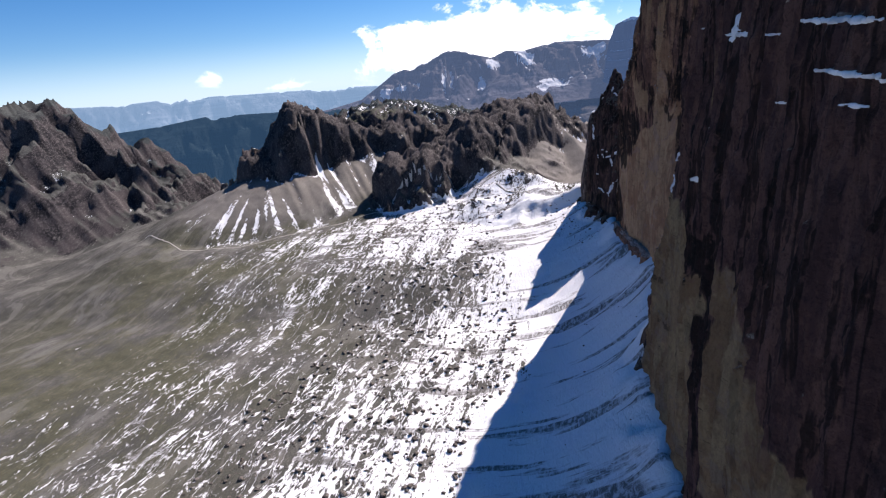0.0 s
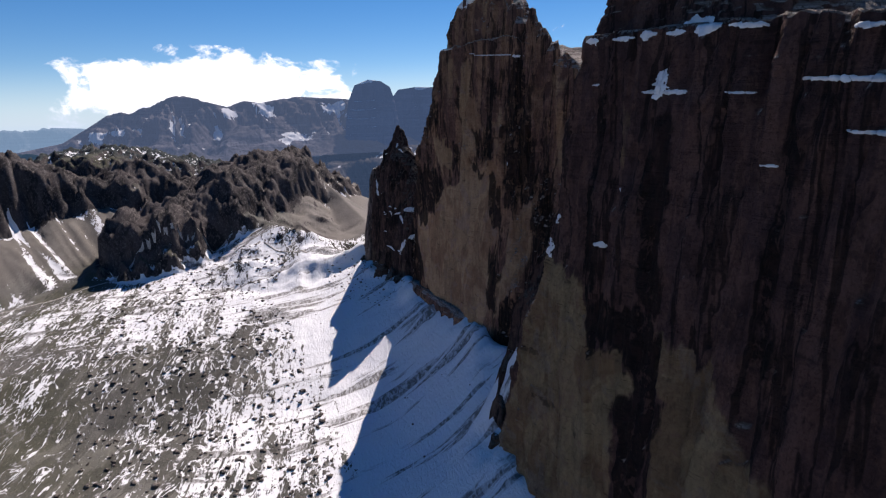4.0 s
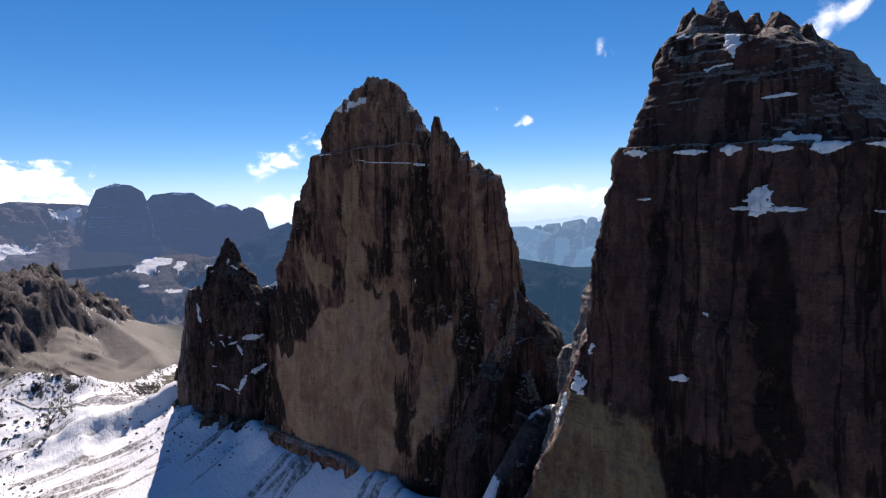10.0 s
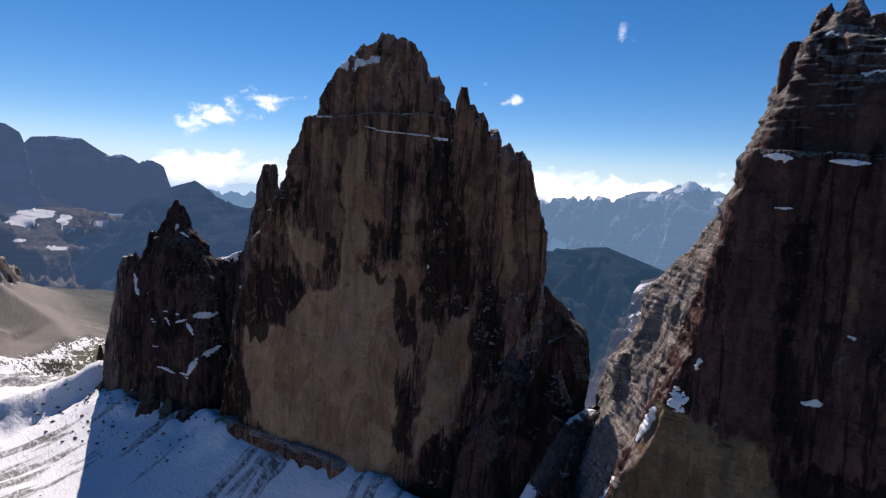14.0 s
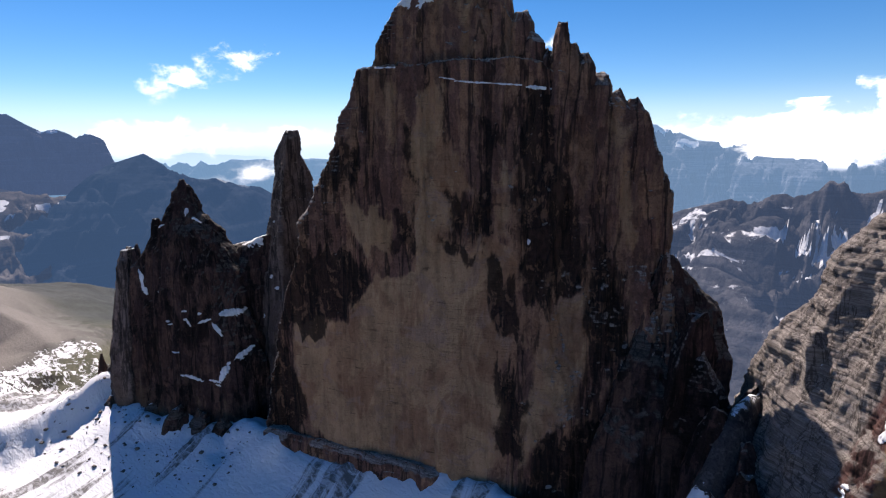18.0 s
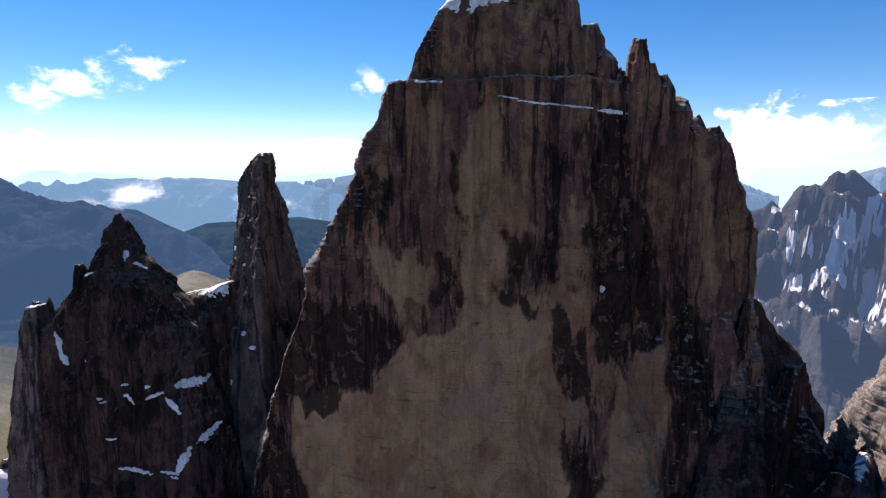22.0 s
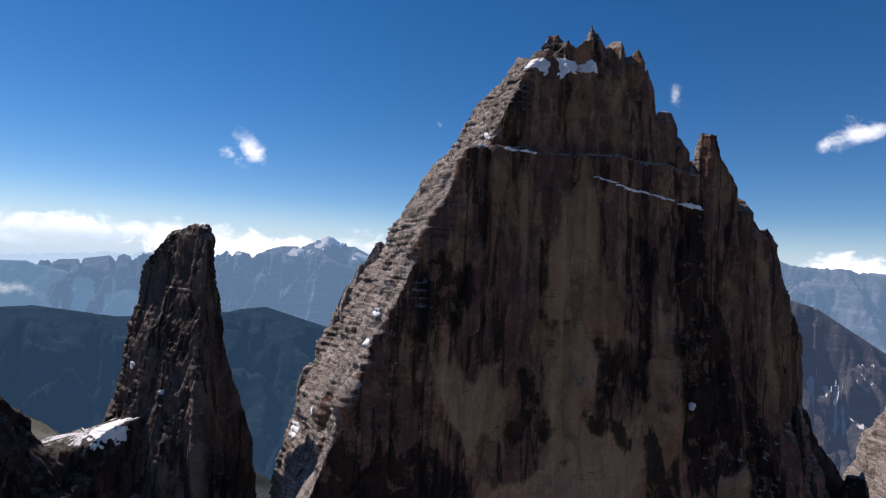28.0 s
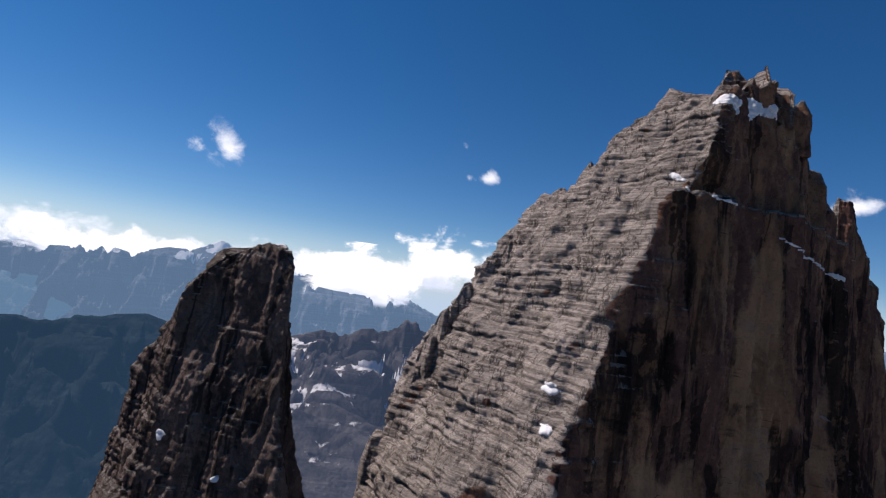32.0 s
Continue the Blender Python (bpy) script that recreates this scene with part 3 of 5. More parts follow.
cone = smooth(210, 130, cone_d) * smooth(20, 100, gy) * smooth(580, 680, gx) * smooth(0.78, 0.6, fbm(gx / 90, gy / 90, 3.0, 4, 47))
bare_d, _ = along(gx, gy, CLIFFS[1][0])
bare = np.maximum(smooth(130, 70, bare_d), 0.9 * smooth(105, 75, fan_d))
cone = np.maximum(cone, 0.7 * smooth(330, 210, fan_d) * smooth(80, 110, fan_d)) * (1 - bare)
cover = cover - 0.14 * smooth(170, 90, bare_d)
cover = cover - 0.25 * smooth(630, 730, gx + 0.2 * gy) * smooth(1180, 1120, gx) * smooth(420, 340, gy) * smooth(-60, 40, gy)
cover = cover + 0.05 * smooth(330, 420, g_d) * smooth(1050, 850, gy) * smooth(150, 300, gx) * smooth(760, 650, gx)
green = green + 0.5 * smooth(60, -20, gy) * smooth(420, 500, gx) * smooth(1150, 950, gx)
cover = cover + 0.2 * np.exp(-((gx - 585 + 0.35 * (gy - 420)) / 60) ** 2 - ((gy - 400) / 95) ** 2)
for key, data in (("bare", bare), ("cone", cone), ("cover", cover), ("green", green), ("wood_and_shade", np.clip(wood_and_shade, 0, 1))):
    ground.data.attributes.new(key, "FLOAT", "POINT").data.foreach_set("value", data.ravel().astype(np.float32))


# ---- rock towers ----
def loft(secs, du=2.0, dv=2.0, seed=0, flute=5.0, block=1.6, strata=(), jag=6.0, round_by=3, calm=None):
    """A closed wall through rings of corners, broken by flutes, blocks and beds, with a ragged top that is closed over."""
    S = np.array(secs, float)
    n_sec, K, _ = S.shape
    base = S[0]
    counts = [max(2, int(round(np.linalg.norm(base[(k + 1) % K, :2] - base[k, :2]) / du))) for k in range(K)]
    cols = []
    for s in S:
        ring = [s[k] + (s[(k + 1) % K] - s[k]) * (np.arange(counts[k])[:, None] / counts[k]) for k in range(K)]
        cols.append(np.concatenate(ring))
    wts = np.array(strata if len(strata) == K else [0.5] * K, float)
    weight = np.concatenate([wts[k] + (wts[(k + 1) % K] - wts[k]) * np.arange(counts[k]) / counts[k] for k in range(K)])
    rows, part = [], []
    for i in range(n_sec - 1):
        n = max(2, int(round(np.mean(np.abs(cols[i + 1][:, 2] - cols[i][:, 2])) / dv)))
        for j in range(n):
            rows.append(cols[i] + (cols[i + 1] - cols[i]) * j / n)
            part.append((i + j / n) / (n_sec - 1))
    rows.append(cols[-1])
    part.append(1.0)
    P = np.array(rows)
    part = np.array(part)[:, None]
    for _ in range(round_by):
        P[..., :2] = 0.5 * P[..., :2] + 0.25 * (np.roll(P, 1, 1) + np.roll(P, -1, 1))[..., :2]
    tan = np.roll(P, -1, 1) - np.roll(P, 1, 1)
    out = np.stack([-tan[..., 1], tan[..., 0]], -1)
    out = -out if np.sum((P[0, :, :2] - P[0, :, :2].mean(0)) * out[0]) < 0 else out
    out = out / np.maximum(np.linalg.norm(out, axis=-1, keepdims=True), 1e-6)
    x, y, z = P[..., 0], P[..., 1], P[..., 2]
    big = ridged(x / 34, y / 34, z / 190, 4, seed + 1, 0.55) - 0.62
    crack = ridged(x / 11, y / 11, z / 85, 3, seed + 2) - 0.6
    blocks = np.floor(fbm(x / 9, y / 9, z / 15, 3, seed + 3) * 9) / 9 - 0.5
    lump = fbm(x / 5, y / 5, z / 6, 3, seed + 4) - 0.5
    bz = z + 6 * (fbm(x / 60, y / 60, 0.5, 3, seed + 5) - 0.5)
    rib = ridged(x / 55, y / 55, z / 150, 4, seed + 11, 0.55)
    thin = value(x / 26, y / 26, np.floor(bz / 3.0), seed + 6) - 0.5
    thick = value(x / 40, y / 40, np.floor(bz / 8.5), seed + 12) - 0.5
    joint = np.floor(value(x / 7, y / 7, np.floor(bz / 8.5) * 3.3, seed + 13) * 4) / 4 - 0.4
    layer = bz / 3.4 + 0.5 * value(x / 30, y / 30, np.floor(bz / 9.0), seed + 17)
    notch = smooth(0.62, 0.95, layer - np.floor(layer))
    course = value(x / 17, y / 17, np.floor(layer) * 1.7, seed + 18) - 0.5
    gully = ridged(x / 19, y / 19, z / 95, 3, seed + 19) - 0.6
    bed = 4.0 * course + 5.2 * thick + 1.4 * joint - 2.8 * notch + 1.2 * thin + 15.0 * gully
    column = np.floor(fbm(x / 21, y / 21, z / 230, 2, seed + 15) * 8) / 8 - 0.5
    column = column + 0.5 * (np.floor(fbm(x / 8, y / 8, z / 120, 2, seed + 16) * 8) / 8 - 0.5)
    bed = 0.6 * bed
    move = flute * 2.4 * column * (1.1 - 0.8 * weight)
    move = move + flute * (1.6 * big + 0.8 * crack) * (1.15 - 0.5 * weight) + block * (2.0 * blocks * (0.45 - 0.1 * weight) + 1.0 * lump * (1 - 0.75 * weight)) + 0.9 * weight * bed + 17.0 * weight * (rib - 0.55)
    if calm:
        move = move * calm(x, y, z)
    P[..., :2] += out * move[..., None]
    teeth = ridged(x / 17, y / 17, 0.3, 4, seed + 7, 0.6) - 0.6
    teeth = teeth + 0.5 * (np.floor(value(x / 6, y / 6, 0.4, seed + 14) * 4) / 4 - 0.4)
    P[..., 2] += jag * 2.0 * teeth * part ** 10
    # cover
    rings, mid = 7, P[-1].mean(0)
    cap = []
    for r in range(1, rings + 1):
        f = 1 - r / rings
        ring = mid + (P[-1] - mid) * f
        ring[:, 2] += jag * 1.3 * (ridged(ring[:, 0] / 14, ring[:, 1] / 14, 0.9, 4, seed + 8) - 0.5) * (1 - 0.5 * f)
        cap.append(ring)
    return np.concatenate([P, np.array(cap)])


def wall_mesh(name, P, material):
    return mesh_from(name, P.reshape(-1, 3), grid_faces(P.shape[0], P.shape[1], True), material, False)


def snow_patch(P, centre, radii, parent, seed=0, label="", thick=0.7):
    """Old snow that lies on part of a tower's wall: a ragged piece of the wall again, drawn finer and lifted off."""
    ends = np.array(centre, float).reshape(-1, 3)

    def off(A):
        way = ends[-1] - ends[0]
        t = np.clip(((A - ends[0]) @ way) / max(way @ way, 1e-6), 0, 1)
        thin = 1.0 if len(ends) == 1 else 0.45 + 0.55 * np.sin(math.pi * np.clip(t, 0.02, 0.98))
        return np.linalg.norm((A - ends[0] - t[..., None] * way) / np.array(radii), axis=-1) / thin
    far = np.linalg.norm(P - ends.mean(0), axis=-1)
    r, c = np.unravel_index(np.argmin(far), far.shape)
    rows, cols = P.shape[:2]
    reach = max(radii) + np.linalg.norm(ends[-1] - ends[0]) / 2
    reach_r, reach_c = int(reach / 0.8) + 4, int(reach / 0.6) + 4
    r0, r1 = max(0, r - reach_r), min(rows, r + reach_r)
    win = P[r0:r1][:, np.arange(c - reach_c, c + reach_c + 1) % cols]
    k = 3
    ri, ci = np.arange(0, win.shape[0] - 1 + 1e-6, 1 / k), np.arange(0, win.shape[1] - 1 + 1e-6, 1 / k)
    ra, ca = np.minimum(ri.astype(int), win.shape[0] - 2), np.minimum(ci.astype(int), win.shape[1] - 2)
    fr, fc = (ri - ra)[:, None, None], (ci - ca)[None, :, None]
    Q = (win[ra][:, ca] * (1 - fr) + win[ra + 1][:, ca] * fr) * (1 - fc) + (win[ra][:, ca + 1] * (1 - fr) + win[ra + 1][:, ca + 1] * fr) * fc
    edge = 0.8
    d = off(Q) + 0.95 * (fbm(Q[..., 0] / 6, Q[..., 1] / 6, Q[..., 2] / 4, 4, seed, 0.6) - 0.5) + 0.7 * (fbm(Q[..., 0] / 1.9, Q[..., 1] / 1.9, Q[..., 2] / 1.4, 2, seed + 3) - 0.5)
    # whole cells that hang together round the middle
    cell = (d[:-1, :-1] + d[1:, :-1] + d[:-1, 1:] + d[1:, 1:]) / 4 < edge + 0.02
    far = (d[:-1, :-1] + d[1:, 1:]) / 2
    piece = np.zeros_like(cell)
    at = np.unravel_index(np.argmin(np.where(cell, far, 99)), far.shape)
    piece[at] = cell[at]
    for _ in range(600):
        grown = piece.copy()
        grown[1:] |= piece[:-1]
        grown[:-1] |= piece[1:]
        grown[:, 1:] |= piece[:, :-1]
        grown[:, :-1] |= piece[:, 1:]
        grown &= cell
        if (grown == piece).all():
            break
        piece = grown
    f = grid_faces(*d.shape, False)[piece.ravel()]
    if len(f) < 12:
        return None
    # the rim is drawn in to a smooth line and lies on the rock
    gr, gc = np.gradient(d)
    g2 = np.maximum(gr * gr + gc * gc, 1e-4)
    pull = np.clip((edge - d), -1, 0)
    ra, ca = np.clip(np.arange(d.shape[0])[:, None] + np.clip(pull * gr / g2, -0.9, 0.9), 0, d.shape[0] - 1.001), np.clip(np.arange(d.shape[1])[None, :] + np.clip(pull * gc / g2, -0.9, 0.9), 0, d.shape[1] - 1.001)
    r0, c0 = ra.astype(int), ca.astype(int)
    fr, fc = (ra - r0)[..., None], (ca - c0)[..., None]
    N = grid_normals(Q, False)
    at_point = lambda A: (A[r0, c0] * (1 - fr) + A[r0 + 1, c0] * fr) * (1 - fc) + (A[r0, c0 + 1] * (1 - fr) + A[r0 + 1, c0 + 1] * fr) * fc
    used, inv = np.unique(f, return_inverse=True)
    v = (at_point(Q) + at_point(N) * (thick * np.clip((edge - d) * 4 + 0.35, 0.3, 1.0))[..., None]).reshape(-1, 3)[used]
    return child("snow_patch", mesh_from("snow_patch", v, inv.reshape(-1, 4), snow_mat), parent, label)


def thing(name, at, label, category, group=""):
    ob = new(name)
    ob.location = at
    bpy.context.view_layer.update()
    return tagged(ob, label, category, group)


def put(name, P, material, parent, label=""):
    base = np.array(parent.location)
    return child(name, wall_mesh(name, P - base, material), parent, label)


def spike(parent, x, y, z0, z1, wide, seed, material, lean=(0, 0), name="pinnacle", slim=0.45, sheer=1.0, black=0.0, blunt=0.0):
    """An angular rock tooth with split, pointed tops."""
    rng = random.Random(seed)
    turns = sorted(rng.uniform(0, 6.283) * 0.25 + k * 1.2566 for k in range(5))
    reach = [rng.uniform(0.75, 1.2) for _ in turns]
    lift = [rng.uniform(-0.5, 0.4) for _ in turns]
    dx, dy = rng.uniform(-0.25, 0.25) * wide, rng.uniform(-0.25, 0.25) * wide

    def ring(part, r):
        top = max(0.0, part - 0.6) * 2.5
        return [(x + dx * part + lean[0] * part + r * q * math.cos(a), y + dy * part + lean[1] * part + r * q * math.sin(a), z0 + (z1 - z0) * part + h * top * wide * 0.5) for a, q, h in zip(turns, reach, lift)]
    P = loft([ring(0, wide), ring(0.45, wide * 0.86), ring(0.75, wide * (slim + 0.2)), ring(1.0, wide * max(slim * 0.5, blunt))], 0.9, 0.9, seed, 1.3, 1.2, (0.12,) * 5, 1.6, 0)
    ob = put(name, P, material, parent)
    marked(ob, P, (), ((black, block(x, z0, 60, 400)),), lambda *at: np.ones(P.shape[:2]) if sheer > 1 else sheer * turned_away(P))
    return ob


def inside(px, pz, ring):
    """Signed distance to a closed outline, positive inside."""
    best, odd = np.full(px.shape, 1e9), np.zeros(px.shape, bool)
    for (ax, az), (bx, bz) in zip(ring, ring[1:] + ring[:1]):
        dx, dz = bx - ax, bz - az
        t = np.clip(((px - ax) * dx + (pz - az) * dz) / (dx * dx + dz * dz), 0, 1)
        best = np.minimum(best, np.hypot(px - ax - t * dx, pz - az - t * dz))
        if dz:
            odd ^= ((az > pz) != (bz > pz)) & (px < ax + (pz - az) * dx / dz)
    return np.where(odd, best, -best)


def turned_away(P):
    """How far a wall looks north or west, away from the sun: there the rock takes its painted shade tone and stains."""
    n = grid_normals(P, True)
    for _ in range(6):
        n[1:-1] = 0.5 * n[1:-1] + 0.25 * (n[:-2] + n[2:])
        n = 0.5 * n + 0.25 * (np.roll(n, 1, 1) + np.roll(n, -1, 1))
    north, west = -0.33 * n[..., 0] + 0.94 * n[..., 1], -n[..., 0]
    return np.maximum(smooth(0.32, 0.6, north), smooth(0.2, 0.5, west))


def marked(ob, P, fresh, stain, facing, base=0.16):
    """Where rock has broken off freshly and where it is blackened, by water and as painted shade: (amount, outline in x
    and z).
    """
    x, y, z = P[..., 0], P[..., 1], P[..., 2]
    wx = x + 15 * (fbm(x / 17, y / 17, z / 30, 4, 71) - 0.5)
    wz = z + 26 * (fbm(x / 15, y / 15, z / 26, 4, 72) - 0.5)
    drip = 44 * (fbm(x / 9, y / 9, z / 160, 4, 73, 0.6) - 0.5)
    turn = facing(x, y, z)
    for key, spots, run in (("fresh", fresh, 0.2), ("stain", stain, 0.8)):
        field = np.zeros_like(x)
        for amount, ring in spots:
            field = np.maximum(field, amount * np.clip(0.5 + inside(wx, wz + run * drip, ring) / 13.0, 0, 1))
        # marks are held back on sunward sides, so sunless walls stay darker
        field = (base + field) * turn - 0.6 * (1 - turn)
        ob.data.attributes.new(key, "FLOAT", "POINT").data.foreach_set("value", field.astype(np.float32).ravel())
    # sheer: 1 where the shade tone goes, 0 on sunward sides
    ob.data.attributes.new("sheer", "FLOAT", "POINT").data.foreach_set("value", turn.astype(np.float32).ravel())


def block(x, z, rx, rz):
    return [(x - rx, z - rz), (x + rx, z - rz), (x + rx, z + rz), (x - rx, z + rz)]


PEAKS = "the three peaks and their satellites"
great = thing("mountain_peak", (-11, -44, 182), "huge grey and ochre dolomite tower with a sheer shaded north wall", "mountain", PEAKS)
great_low_rings = []
great_low_rings.append([(160, 70, 163), (59, 52, 164), (-65, 22, 165), (-215, -22, 167), (-180, -120, 166), (-60, -175, 168), (90, -150, 168), (165, -60, 168)])
great_low_rings.append([(136, 68, 268), (57, 51, 269), (-67, 17, 270), (-206, -30, 272), (-140, -120, 276), (-50, -165, 278), (90, -140, 277), (158, -55, 272)])
great_low_rings.append([(115, 66, 324), (49, 48, 325), (-73, 8, 327), (-203, -46, 328), (-140, -124, 332), (-45, -155, 333), (95, -135, 333), (149, -50, 328)])
great_low_rings.append([(92, 62, 390), (37, 43, 391), (-81, -3, 393), (-188, -60, 395), (-132, -120, 398), (-39, -150, 399), (90, -130, 398), (136, -44, 394)])
great_low_rings.append([(73, 53, 442), (27, 37, 442), (-84, -9, 444), (-184, -62, 446), (-113, -114, 449), (-39, -140, 450), (72, -125, 449), (119, -65, 446)])
great_low_rings.append([(49, 39, 504), (9, 30, 505), (-86, -13, 506), (-166, -60, 502), (-101, -108, 515), (-39, -135, 511), (42, -112, 510), (78, -73, 508)])
great_low_rings.append([(33, 33, 540), (-6, 24, 541), (-88, -15, 543), (-152, -58, 508), (-97, -102, 514), (-39, -126, 533), (12, -99, 545), (52, -66, 548)])
# the broken lower panel is smooth, the pillars above it stand out
smooth_panel = lambda x, y, z: 1 - 0.62 * smooth(430, 380, z + 0.25 * np.abs(x)) * smooth(-125, -90, x) * smooth(130, 90, x) * smooth(-40, -20, y - 0.3 * x)
great_low = loft(great_low_rings, 1.15, 1.0, 40, 6.5, 1.5, (0.6, 0.05, 0.05, 0.2, 0.6, 0.9, 1.0, 1.0), 2.5, 3, smooth_panel)
GREAT_FRESH = []
GREAT_FRESH.append((0.7, [(-15, 425), (-41, 401), (-64, 409), (-86, 404), (-93, 373), (-72, 355), (-90, 329), (-83, 305), (-93, 281), (-78, 200), (70, 200), (105, 262), (102, 328), (50, 330), (25, 366), (-13, 379)]))
GREAT_FRESH.append((0.62, [(50, 440), (9, 424), (4, 396), (29, 388), (45, 412)]))
GREAT_FRESH.append((0.55, [(-11, 528), (-36, 528), (-42, 476), (-57, 450), (-40, 412), (-11, 414), (-7, 476)]))
GREAT_FRESH.append((0.36, [(29, 535), (1, 535), (-3, 469), (8, 462), (27, 499)]))
GREAT_FRESH.append((0.5, [(-70, 476), (-81, 473), (-89, 411), (-75, 413)]))
GREAT_FRESH.append((0.6, [(-116, 355), (-135, 375), (-141, 329), (-135, 278), (-98, 225), (-105, 319)]))
GREAT_FRESH.append((0.42, [(-143, 492), (-158, 496), (-168, 395), (-169, 336), (-163, 351), (-150, 428)]))
GREAT_FRESH.append((0.42, [(-36, 600), (-52, 600), (-56, 545), (-40, 545)]))
GREAT_STAIN_SHADE = []
GREAT_STAIN_SHADE.append((0.75, [(140, 395), (50, 394), (24, 377), (28, 362), (51, 334), (72, 312), (113, 321)]))
GREAT_STAIN_SHADE.append((0.7, [(9, 424), (-11, 417), (-16, 398), (1, 393)]))
GREAT_STAIN_SHADE.append((0.6, [(-32, 408), (-64, 403), (-61, 395), (-35, 394)]))
GREAT_STAIN_SHADE.append((0.6, [(-59, 492), (-69, 492), (-69, 409), (-61, 413)]))
GREAT_STAIN_SHADE.append((0.7, [(-84, 525), (-104, 521), (-110, 476), (-127, 427), (-132, 375), (-118, 354), (-96, 374), (-88, 443)]))
GREAT_STAIN_SHADE.append((0.65, [(-67, 399), (-90, 374), (-97, 327), (-72, 358)]))
GREAT_STAIN_SHADE.append((0.7, [(-137, 401), (-149, 401), (-164, 339), (-148, 287), (-139, 362)]))
GREAT_STAIN_SHADE.append((0.7, [(-81, 318), (-108, 293), (-104, 240), (-85, 240)]))
GREAT_STAIN_SHADE.append((0.5, [(70, 443), (53, 479), (23, 479), (30, 458), (50, 444)]))
GREAT_STAIN_SHADE.append((0.45, [(-35, 449), (-57, 433), (-55, 413), (-35, 422)]))
GREAT_STAIN_SHADE.append((0.55, [(1, 502), (-13, 499), (-10, 448), (-3, 459)]))
# the wall's western foot is blackened to deepen its shade
GREAT_STAIN_SHADE.append((0.8, [(-120, 260), (-215, 300), (-230, 150), (-100, 150)]))
GREAT_STAIN_SHADE.append((0.55, [(118, 320), (96, 250), (100, 190), (150, 190), (140, 260)]))
marked(put("wall", great_low, rock_great, great), great_low, GREAT_FRESH, GREAT_STAIN_SHADE, lambda *at: turned_away(great_low))
great_top_rings = []
great_top_rings.append([(33, 31, 528), (-6, 18, 528), (-56, -2, 529), (-98, -22, 530), (-90, -66, 530), (-10, -86, 531), (34, -81, 532), (54, -41, 530)])
great_top_rings.append([(19, 33, 556), (-7, 16, 556), (-56, -4, 557), (-84, -20, 553), (-68, -54, 556), (-10, -68, 558), (28, -67, 559), (44, -36, 558)])
great_top_rings.append([(9, 21, 580), (-9, 12, 588), (-50, -5, 589), (-68, -16, 587), (-50, -42, 590), (-15, -50, 591), (12, -52, 591), (25, -30, 588)])
great_top_rings.append([(0, 12, 593), (-12, 7, 603), (-46, -7, 603), (-59, -16, 601), (-46, -36, 599), (-18, -40, 605), (0, -42, 602), (6, -24, 600)])
great_top = loft(great_top_rings, 1.0, 0.9, 60, 5.5, 1.6, (0.5, 0.2, 0.2, 0.3, 0.6, 0.8, 0.9, 0.8), 7.0)
marked(put("summit_block", great_top, rock_great, great), great_top, GREAT_FRESH, GREAT_STAIN_SHADE, lambda *at: turned_away(great_top))
for i, (x, y, z0, z1, wd) in enumerate(((-97, -31, 516, 548, 12.0), (-122, -39, 500, 546, 11.0), (-132, -46, 492, 531, 12.0), (-145, -53, 480, 519, 12.0), (-156, -59, 474, 512, 11.0),
                                       (-2, 8, 572, 597, 10.0), (-31, -7, 586, 616, 11.0), (-36, -8, 588, 616, 11.0), (-46, -12, 588, 614, 11.0), (-56, -16, 578, 606, 10.0), (-65, -20, 560, 598, 10.0), (-80, -25, 545, 575, 10.0), (-88, -28, 530, 560, 10.0))):
    spike(great, x, y, z0, z1, wd, 80 + i, rock_great, slim=0.62)
# the square tower beside the summit and the finger on the western crest
spike(great, -9, 3, 584, 608, 8.0, 98, rock_great, name="summit_tower", slim=0.75, blunt=0.5)
spike(great, -108, -33, 508, 566, 8.5, 99, rock_great, name="rock_finger", slim=0.62, blunt=0.42)
spike(great, -101, -31, 508, 547, 11.0, 97, rock_great, slim=0.8)
spike(great, -115, -37, 500, 552, 9.0, 96, rock_great, slim=0.8)
spike(great, -28, -20, 578, 611, 19.0, 95, rock_great, name="summit_dome", slim=0.8, blunt=0.5)
spike(great, -44, -22, 576, 607, 16.0, 94, rock_great, name="summit_dome", slim=0.8, blunt=0.5)
for i, (x, y, z, wd) in enumerate(((16, -38, 586, 9), (26, -44, 572, 10), (41, -50, 563, 13), (55, -52, 550, 14), (66, -58, 528, 12), (77, -62, 517, 13), (88, -64, 503, 12), (98, -62, 488, 13), (108, -60, 472, 13), (117, -56, 460, 12), (122, -52, 440, 11), (127, -50, 422, 12), (136, -48, 406, 13))):
    spike(great, x - 5, y, z - 46, z + 2, wd * 0.8, 60 + 7 * i, rock_great, name="crag", slim=0.6, sheer=0.0)

buttress_rings = []
buttress_rings.append([(-150, 12, 165), (-205, -2, 165), (-240, -40, 170), (-215, -85, 200), (-150, -60, 200)])
buttress_rings.append([(-155, 4, 262), (-206, -10, 262), (-240, -44, 265), (-205, -80, 270), (-150, -60, 270)])
buttress_rings.append([(-166, -18, 318), (-204, -34, 322), (-232, -66, 330), (-205, -100, 340), (-160, -70, 335)])
buttress_rings.append([(-174, -40, 350), (-197, -50, 354), (-220, -76, 356), (-200, -98, 366), (-168, -70, 360)])
buttress_rings.append([(-180, -56, 396), (-190, -60, 398), (-203, -73, 376), (-196, -84, 378), (-178, -68, 398)])
buttress = loft(buttress_rings, 1.8, 1.8, 90, 4.0, 1.6, (0.05,) * 5, 5.0)
marked(put("buttress", buttress, rock_small, great, "dark reddish rock buttress"), buttress, (), ((0.4, block(-200, 240, 70, 70)),), lambda x, y, z: np.ones_like(x))
step_rings = []
